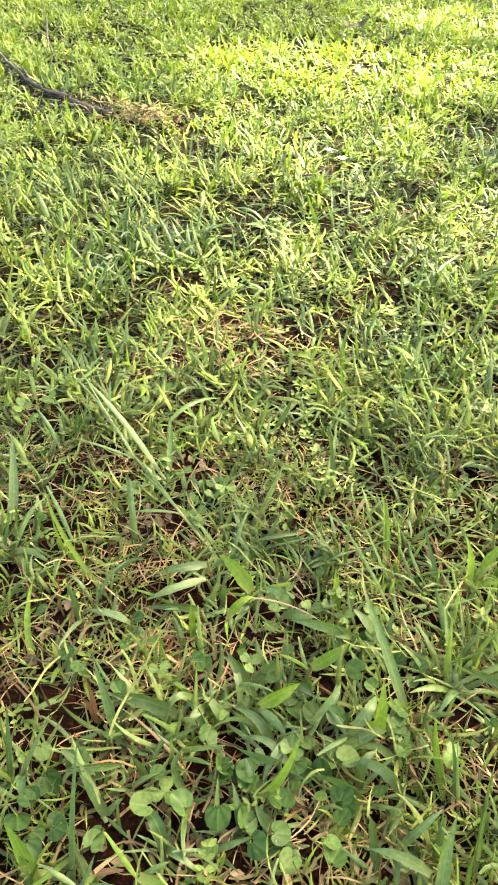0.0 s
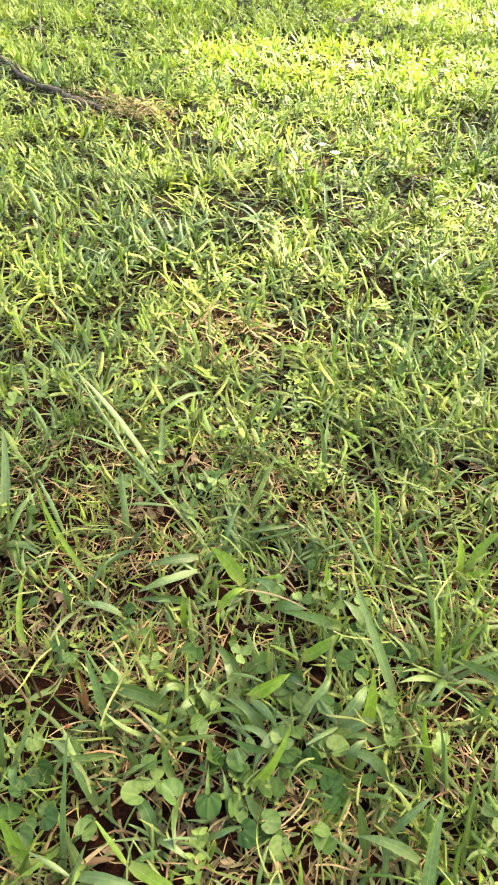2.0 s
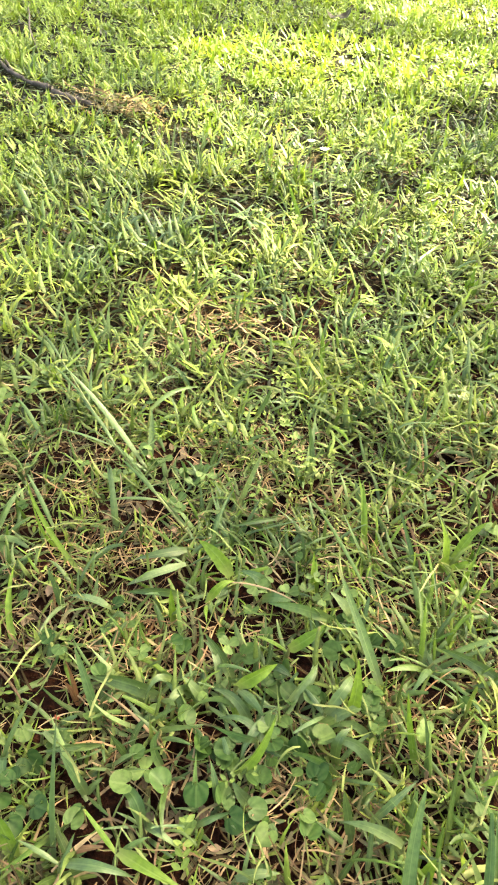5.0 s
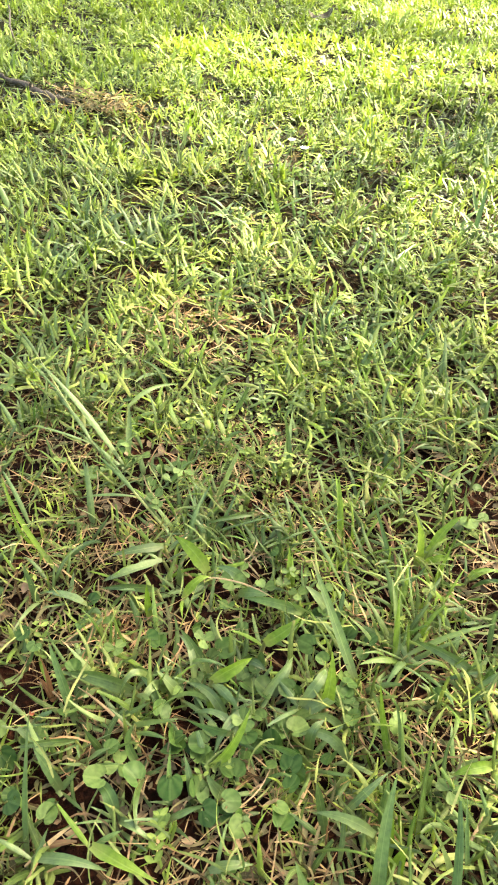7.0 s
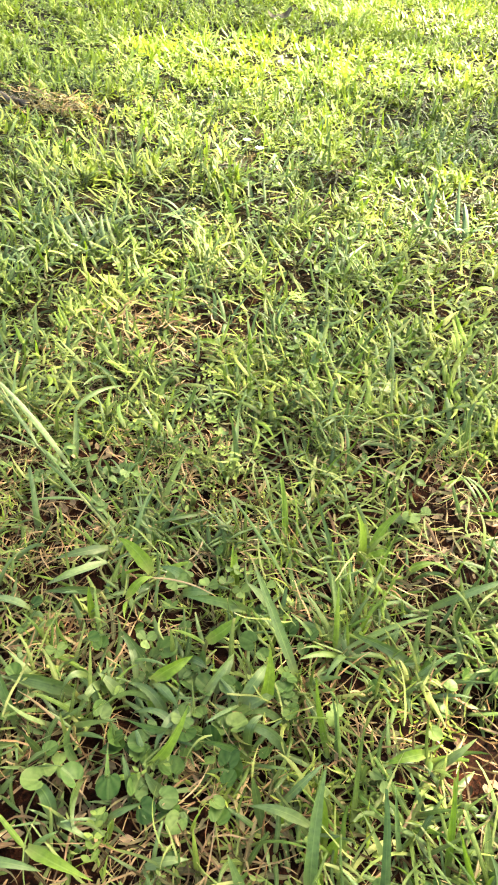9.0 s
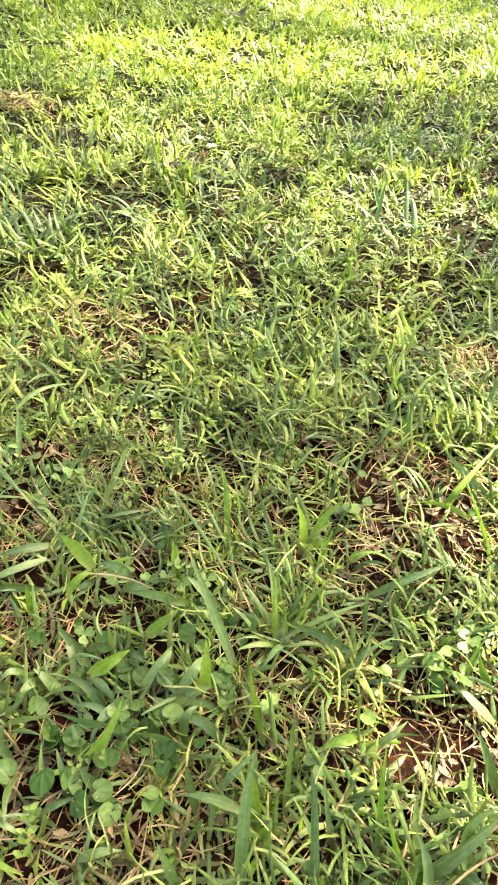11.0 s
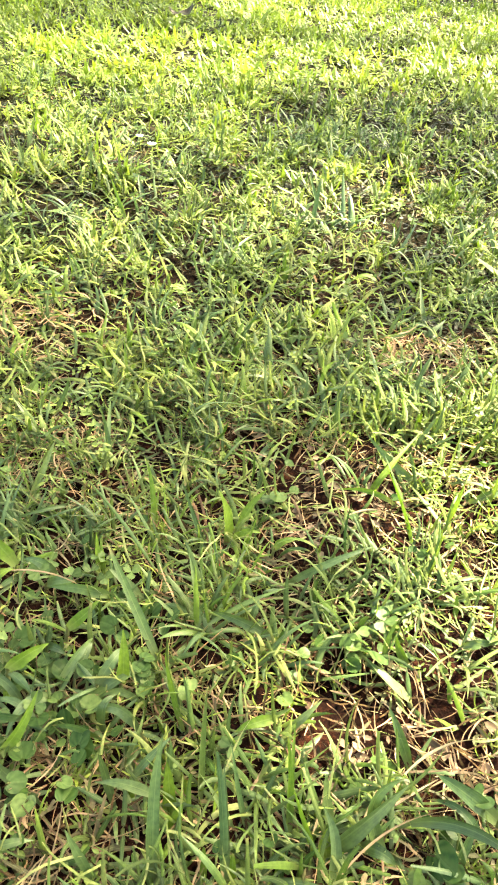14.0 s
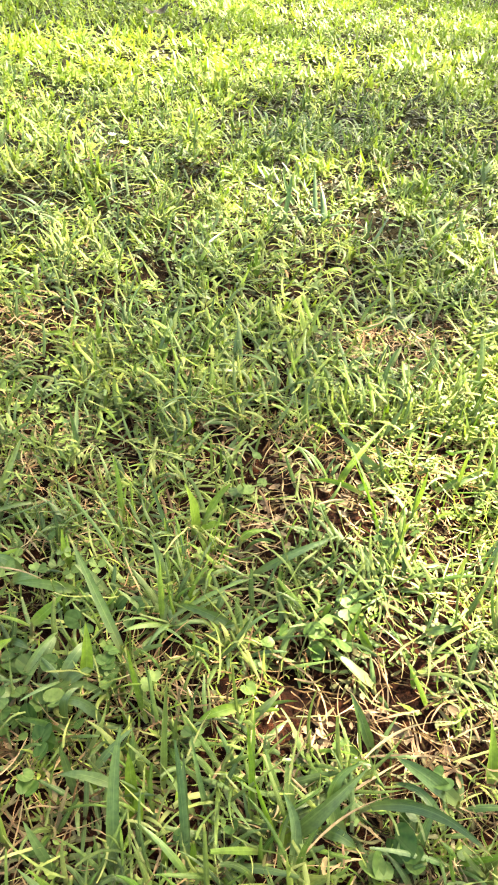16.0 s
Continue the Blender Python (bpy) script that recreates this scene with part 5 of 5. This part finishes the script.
round_leaf(0.136, 0.392, 0.0148)
round_leaf(0.108, 0.347, 0.0196)
round_leaf(0.142, 0.355, 0.0174)
round_leaf(0.035, 0.435, 0.0128)
round_leaf(-0.009, 0.382, 0.0131)
round_leaf(-0.037, 0.309, 0.0158)
round_leaf(0.156, 0.447, 0.0165)
round_leaf(-0.050, 0.432, 0.0131)
round_leaf(-0.090, 0.466, 0.0120)
round_leaf(0.116, 0.328, 0.0154)
round_leaf(-0.169, 0.685, 0.0132)
round_leaf(-0.000, 0.309, 0.0140)
round_leaf(0.073, 0.371, 0.0135)
round_leaf(0.112, 0.376, 0.0161)
round_leaf(0.178, 0.409, 0.0143)
round_leaf(0.119, 0.537, 0.0104)
round_leaf(0.034, 0.608, 0.0103)
round_leaf(0.182, 0.395, 0.0134)
round_leaf(0.276, 0.390, 0.0128)
round_leaf(0.286, 0.593, 0.0159)
round_leaf(0.196, 0.458, 0.0125)
round_leaf(0.286, 0.403, 0.0140)
round_leaf(0.137, 0.319, 0.0155)
round_leaf(0.357, 0.289, 0.0239)
round_leaf(0.379, 0.298, 0.0179)
round_leaf(0.357, 0.450, 0.0156)
round_leaf(0.292, 0.595, 0.0192)
round_leaf(0.326, 0.418, 0.0141)
round_leaf(0.312, 0.436, 0.0144)
round_leaf(0.296, 0.317, 0.0118)
round_leaf(0.298, 0.421, 0.0114)
round_leaf(0.354, 0.573, 0.0136)
round_leaf(0.372, 0.571, 0.0105)
round_leaf(0.363, 0.408, 0.0124)
round_leaf(0.535, 0.635, 0.0156)
round_leaf(0.504, 0.559, 0.0121)
round_leaf(0.075, 0.368, 0.0134)
round_leaf(0.086, 0.363, 0.0134)
round_leaf(0.118, 0.370, 0.0143)
round_leaf(0.102, 0.327, 0.0114)
round_leaf(0.116, 0.323, 0.0153)
round_leaf(0.134, 0.332, 0.0116)
round_leaf(0.184, 0.412, 0.0143)
round_leaf(0.183, 0.393, 0.0115)
round_leaf(0.148, 0.412, 0.0150)
round_leaf(0.143, 0.359, 0.0159)
round_leaf(0.142, 0.344, 0.0133)
round_leaf(0.165, 0.435, 0.0120)
round_leaf(0.141, 0.386, 0.0114)
round_leaf(-0.056, 0.431, 0.0139)
round_leaf(-0.041, 0.424, 0.0120)
round_leaf(-0.025, 0.319, 0.0157)
round_leaf(-0.050, 0.325, 0.0175)
round_leaf(-0.007, 0.403, 0.0125)
round_leaf(-0.041, 0.329, 0.0120)
round_leaf(0.065, 0.453, 0.0112)
round_leaf(0.037, 0.605, 0.0112)
round_leaf(0.266, 0.285, 0.0115)
round_leaf(0.230, 0.289, 0.0115)
round_leaf(0.262, 0.296, 0.0108)
round_leaf(0.378, 0.304, 0.0164)
round_leaf(0.337, 0.343, 0.0115)
round_leaf(0.350, 0.276, 0.0181)
round_leaf(0.369, 0.277, 0.0152)
round_leaf(0.401, 0.274, 0.0205)
round_leaf(0.411, 0.515, 0.0110)
round_leaf(0.328, 0.414, 0.0123)
round_leaf(0.443, 0.437, 0.0132)
round_leaf(0.442, 0.408, 0.0111)
round_leaf(0.299, 0.627, 0.0121)
round_leaf(0.247, 0.418, 0.0138)
round_leaf(0.180, 0.464, 0.0156)
round_leaf(0.194, 0.453, 0.0117)
round_leaf(0.399, 0.508, 0.0089)
round_leaf(0.434, 0.525, 0.0103)
round_leaf(0.454, 0.525, 0.0104)

for _ in range(40):
    x, y = rng.uniform(-0.12, 0.55), rng.uniform(0.28, 0.75)
    round_leaf(x, y, rng.uniform(0.007, 0.013))
# the thickest of them, with dark broad shoots between
for k in range(62):
    cx, cy, rx, ry = LEAFY[0] if k < 44 else LEAFY[1 + k % 3]
    round_leaf(rng.normal(cx, rx * 0.5), rng.normal(cy, ry * 0.45), rng.uniform(0.010, 0.019))
for k in range(30):
    cx, cy, rx, ry = LEAFY[0] if k < 20 else LEAFY[1 + k % 3]
    x, y, h = rng.normal(cx, rx * 0.55), rng.normal(cy, ry * 0.5), rng.uniform(-3.14, 3.14)
    long, lift = rng.uniform(0.022, 0.042), rng.uniform(0.006, 0.018)
    shoot((x, y, lift), (x + 0.5 * long * math.cos(h), y + 0.5 * long * math.sin(h), lift + 0.013), (x + long * math.cos(h + 0.2), y + long * math.sin(h + 0.2), lift + rng.uniform(0.0, 0.016)),
          rng.uniform(0.005, 0.009), ["blue", "green"][k % 2])


# ---- dry and fallen things ----
def dry_stalk(x, y, heading, length, width, lift=0.006):
    ob = tagged(new("dry_stalk"), "bleached tan dry grass stalk lying on the soil", "dry stalk", "fallen dry stalks")
    at = np.array([x, y, float(height(x, y)) + lift])
    ob.location = at
    one_blade(ob, at, radians(heading), length, width, 1.3, rng.uniform(0.2, 0.8), M_STRAW_PART, 0.3, rng.normal(0, 1.2))
    ob.children[0].name = "stem"


dry_stalk(-0.032, 0.350, -64, 0.041, 0.0020)
dry_stalk(-0.040, 0.345, 0, 0.011, 0.0029)
dry_stalk(-0.036, 0.403, -25, 0.028, 0.0017)
dry_stalk(-0.002, 0.409, -69, 0.024, 0.0013)
dry_stalk(0.017, 0.328, -71, 0.022, 0.0020)
dry_stalk(-0.033, 0.318, 16, 0.019, 0.0036)
dry_stalk(-0.002, 0.300, 22, 0.023, 0.0039)
dry_stalk(-0.057, 0.341, 90, 0.018, 0.0016)
dry_stalk(0.067, 0.322, -93, 0.018, 0.0027)
dry_stalk(0.051, 0.315, 8, 0.015, 0.0023)
dry_stalk(0.112, 0.322, -75, 0.012, 0.0043)
dry_stalk(0.127, 0.338, 32, 0.014, 0.0020)
dry_stalk(0.085, 0.359, -72, 0.013, 0.0016)
dry_stalk(0.197, 0.391, 98, 0.036, 0.0034)
dry_stalk(0.175, 0.385, -13, 0.018, 0.0012)
dry_stalk(0.173, 0.379, -7, 0.018, 0.0012)
dry_stalk(0.175, 0.391, -11, 0.017, 0.0013)
dry_stalk(0.227, 0.405, -77, 0.023, 0.0017)
dry_stalk(0.230, 0.402, -63, 0.021, 0.0017)
dry_stalk(0.214, 0.382, -90, 0.019, 0.0033)
dry_stalk(0.170, 0.360, -50, 0.018, 0.0016)
dry_stalk(0.187, 0.345, -31, 0.012, 0.0016)
dry_stalk(0.157, 0.358, -114, 0.021, 0.0024)
dry_stalk(0.219, 0.372, -35, 0.013, 0.0017)
dry_stalk(-0.095, 0.455, -57, 0.039, 0.0023)
dry_stalk(-0.110, 0.443, -29, 0.026, 0.0023)
dry_stalk(-0.103, 0.434, -45, 0.022, 0.0023)
dry_stalk(-0.092, 0.456, -16, 0.020, 0.0018)
dry_stalk(-0.162, 0.619, -20, 0.030, 0.0028)
dry_stalk(-0.062, 0.508, -38, 0.044, 0.0019)
dry_stalk(-0.014, 0.485, -21, 0.027, 0.0014)
dry_stalk(-0.031, 0.434, -8, 0.032, 0.0018)
dry_stalk(0.076, 0.476, -93, 0.020, 0.0022)
dry_stalk(0.092, 0.538, -45, 0.031, 0.0019)
dry_stalk(0.097, 0.528, -58, 0.036, 0.0019)
dry_stalk(0.226, 0.536, 93, 0.095, 0.0025)
dry_stalk(0.179, 0.515, 136, 0.042, 0.0024)
dry_stalk(0.217, 0.511, 110, 0.028, 0.0019)
dry_stalk(0.252, 0.490, 96, 0.029, 0.0019)
dry_stalk(0.236, 0.585, 57, 0.017, 0.0021)
dry_stalk(0.136, 0.632, -51, 0.035, 0.0021)
dry_stalk(0.264, 0.318, -39, 0.013, 0.0024)
dry_stalk(0.250, 0.326, 53, 0.022, 0.0020)
dry_stalk(0.224, 0.394, -56, 0.028, 0.0017)
dry_stalk(0.230, 0.408, -69, 0.032, 0.0017)
dry_stalk(0.206, 0.316, -20, 0.016, 0.0032)
dry_stalk(0.399, 0.371, -163, 0.039, 0.0026)
dry_stalk(0.327, 0.272, 86, 0.028, 0.0016)
dry_stalk(0.356, 0.309, 21, 0.029, 0.0016)
dry_stalk(0.327, 0.374, -90, 0.025, 0.0021)
dry_stalk(0.314, 0.342, 55, 0.020, 0.0021)
dry_stalk(0.403, 0.315, -129, 0.027, 0.0017)
dry_stalk(0.400, 0.504, -41, 0.035, 0.0040)
dry_stalk(0.419, 0.502, -37, 0.033, 0.0035)
dry_stalk(0.411, 0.508, -14, 0.031, 0.0030)
dry_stalk(0.425, 0.520, 32, 0.038, 0.0031)
dry_stalk(0.303, 0.604, -72, 0.057, 0.0027)
dry_stalk(0.210, 0.602, -72, 0.048, 0.0032)
dry_stalk(0.275, 0.579, -30, 0.025, 0.0026)
dry_stalk(0.282, 0.362, -76, 0.022, 0.0021)
dry_stalk(0.299, 0.379, -126, 0.018, 0.0017)
dry_stalk(0.400, 0.333, -25, 0.020, 0.0030)
dry_stalk(0.393, 0.322, 18, 0.023, 0.0025)
dry_stalk(0.432, 0.362, -79, 0.017, 0.0022)
dry_stalk(0.062, 0.497, -4, 0.075, 0.0013, 0.024)
dry_stalk(0.345, 0.325, 38, 0.065, 0.0022, 0.036)
dry_stalk(0.300, 0.275, 42, 0.080, 0.0018, 0.022)
for k in range(30):
    x, y = rng.uniform(-0.1, 0.5), rng.uniform(0.28, 0.62)
    dry_stalk(x, y, rng.uniform(0, 360), rng.uniform(0.02, 0.06), rng.uniform(0.001, 0.0026), rng.uniform(0.003, 0.014))


def dead_leaf():
    ob = tagged(new("dead_leaf"), "curled rusty-brown dead leaf standing in the grass", "dead leaf")
    at = np.array([-0.022, 0.392, 0.002])
    ob.location = at
    for h, l, w, c in ((1.9, 0.036, 0.004, 0.5), (2.2, 0.022, 0.0045, 1.4), (0.6, 0.018, 0.004, 1.7)):
        one_blade(ob, at, h, l, w, 0.35, c, M_RUST, 0.35, 1.4)
    for c in ob.children:
        c.name = "leaf_lobe"


dead_leaf()


def petal(name, x, y, z, size, material, label, category):
    v, f, u = plate_arrays(OVAL, np.zeros((2, 3)), *frames_of(np.array([0.3, 1.9]), np.array([0.3, 0.5]), np.array([0.2, -0.3])), [size, size * 0.8], 0.5)
    ob = tagged(new(name, mesh_of(name, v, f, u, material)), label, category)
    ob.location = (x, y, float(height(x, y)) + z)
    return ob


petal("red_petal", 0.234, 0.515, 0.012, 0.0035, M_RED, "tiny red petal caught among grass blades", "petal")
petal("red_petal", -0.031, 0.376, 0.012, 0.0035, M_RED, "tiny red petal caught among grass blades", "petal")


def daisy(x, y, size):
    ob = tagged(new("white_flower"), "small white flower open in the sunlit grass", "flower", "white flowers")
    g = float(height(x, y))
    ob.location = (x, y, g)
    n = 9
    h = np.arange(n) * 6.283 / n
    for k in range(n):
        v, f, u = plate_arrays(OVAL, np.array([[0, 0, 0.034]]), *frames_of(h[k:k + 1], np.array([0.35]), np.zeros(1)), [size], 0.3)
        part("petal", mesh_of("petal", v, f, u, M_WHITE), ob)
    part("stalk", mesh_of("stalk", *tube([(0.003, 0, -0.003), (0, 0, 0.018), (0, 0, 0.034)], [0.001, 0.001, 0.0012], 6), M_STALK), ob)


daisy(0.092, 1.555, 0.009)
daisy(0.118, 1.515, 0.011)

twig = tagged(new("twig", mesh_of("twig", *tube([(-0.03, 0, 0), (-0.01, 0.003, 0.002), (0.012, -0.001, 0.001), (0.032, 0.004, 0.003)], [0.002, 0.0025, 0.002, 0.0014], 6), M_BARK)), "thin dark dry twig lying on the grass", "twig")
twig.location = (0.073, 1.445, float(height(0.073, 1.445)) + 0.018)


def far_leaf():
    ob = tagged(new("fallen_leaf"), "dark curled fallen leaf lying on the lawn", "fallen leaf")
    ob.location = (0.132, 2.90, float(height(0.132, 2.90)) + 0.04)
    v, f, u = plate_arrays(OVAL, np.zeros((2, 3)), *frames_of(np.array([0.1, 2.9]), np.array([0.5, 0.3]), np.array([0.4, -0.2])), [0.06, 0.05], 0.9)
    part("leaf", mesh_of("leaf", v, f, u, M_DARK_LEAF), ob)


far_leaf()


# ---- fallen stick ----
def stick():
    st = tagged(new("fallen_stick"), "dead grey-brown forked stick lying in the grass", "stick")
    st.location = (-0.403, 1.776, 0.029)
    line = [(0.000, 0.000, 0.000), (-0.039, 0.019, 0.002), (-0.076, 0.045, 0.004), (-0.116, 0.076, 0.006), (-0.153, 0.110, 0.008), (-0.190, 0.132, 0.006), (-0.240, 0.185, 0.006), (-0.330, 0.305, 0.006), (-0.415, 0.430, 0.006), (-0.505, 0.560, 0.006)]
    pts, radii = [], []
    for k in range(31):
        f = k / 30 * (len(line) - 1)
        i = min(int(f), len(line) - 2)
        pts.append(Vector(line[i]).lerp(Vector(line[i + 1]), f - i) + Vector(rng.normal(0, 0.0014, 3)))
        radii.append((0.0080 - 0.0044 * k / 30) * rng.uniform(0.78, 1.22))
    branch = part("branch", mesh_of("branch", *tube(pts, radii, 9, 0.12), M_BARK), st)
    part("side_twig", mesh_of("side_twig", *tube([(-0.276, 0.238, 0.004), (-0.312, 0.287, 0.020)], [0.0045, 0.002], 7), M_BARK), branch)
    part("side_twig", mesh_of("side_twig", *tube([(-0.333, 0.570, -0.004), (-0.427, 0.777, 0.011), (-0.515, 1.022, 0.016), (-0.655, 1.371, 0.021)], [0.002, 0.0034, 0.003, 0.0015], 7), M_BARK), branch)
    part("knot", mesh_of("knot", *tube([(-0.035, -0.001, 0.006), (-0.034, -0.001, 0.012), (-0.033, 0.002, 0.016)], [0.006, 0.0045, 0.002], 7), M_BARK), branch)


stick()
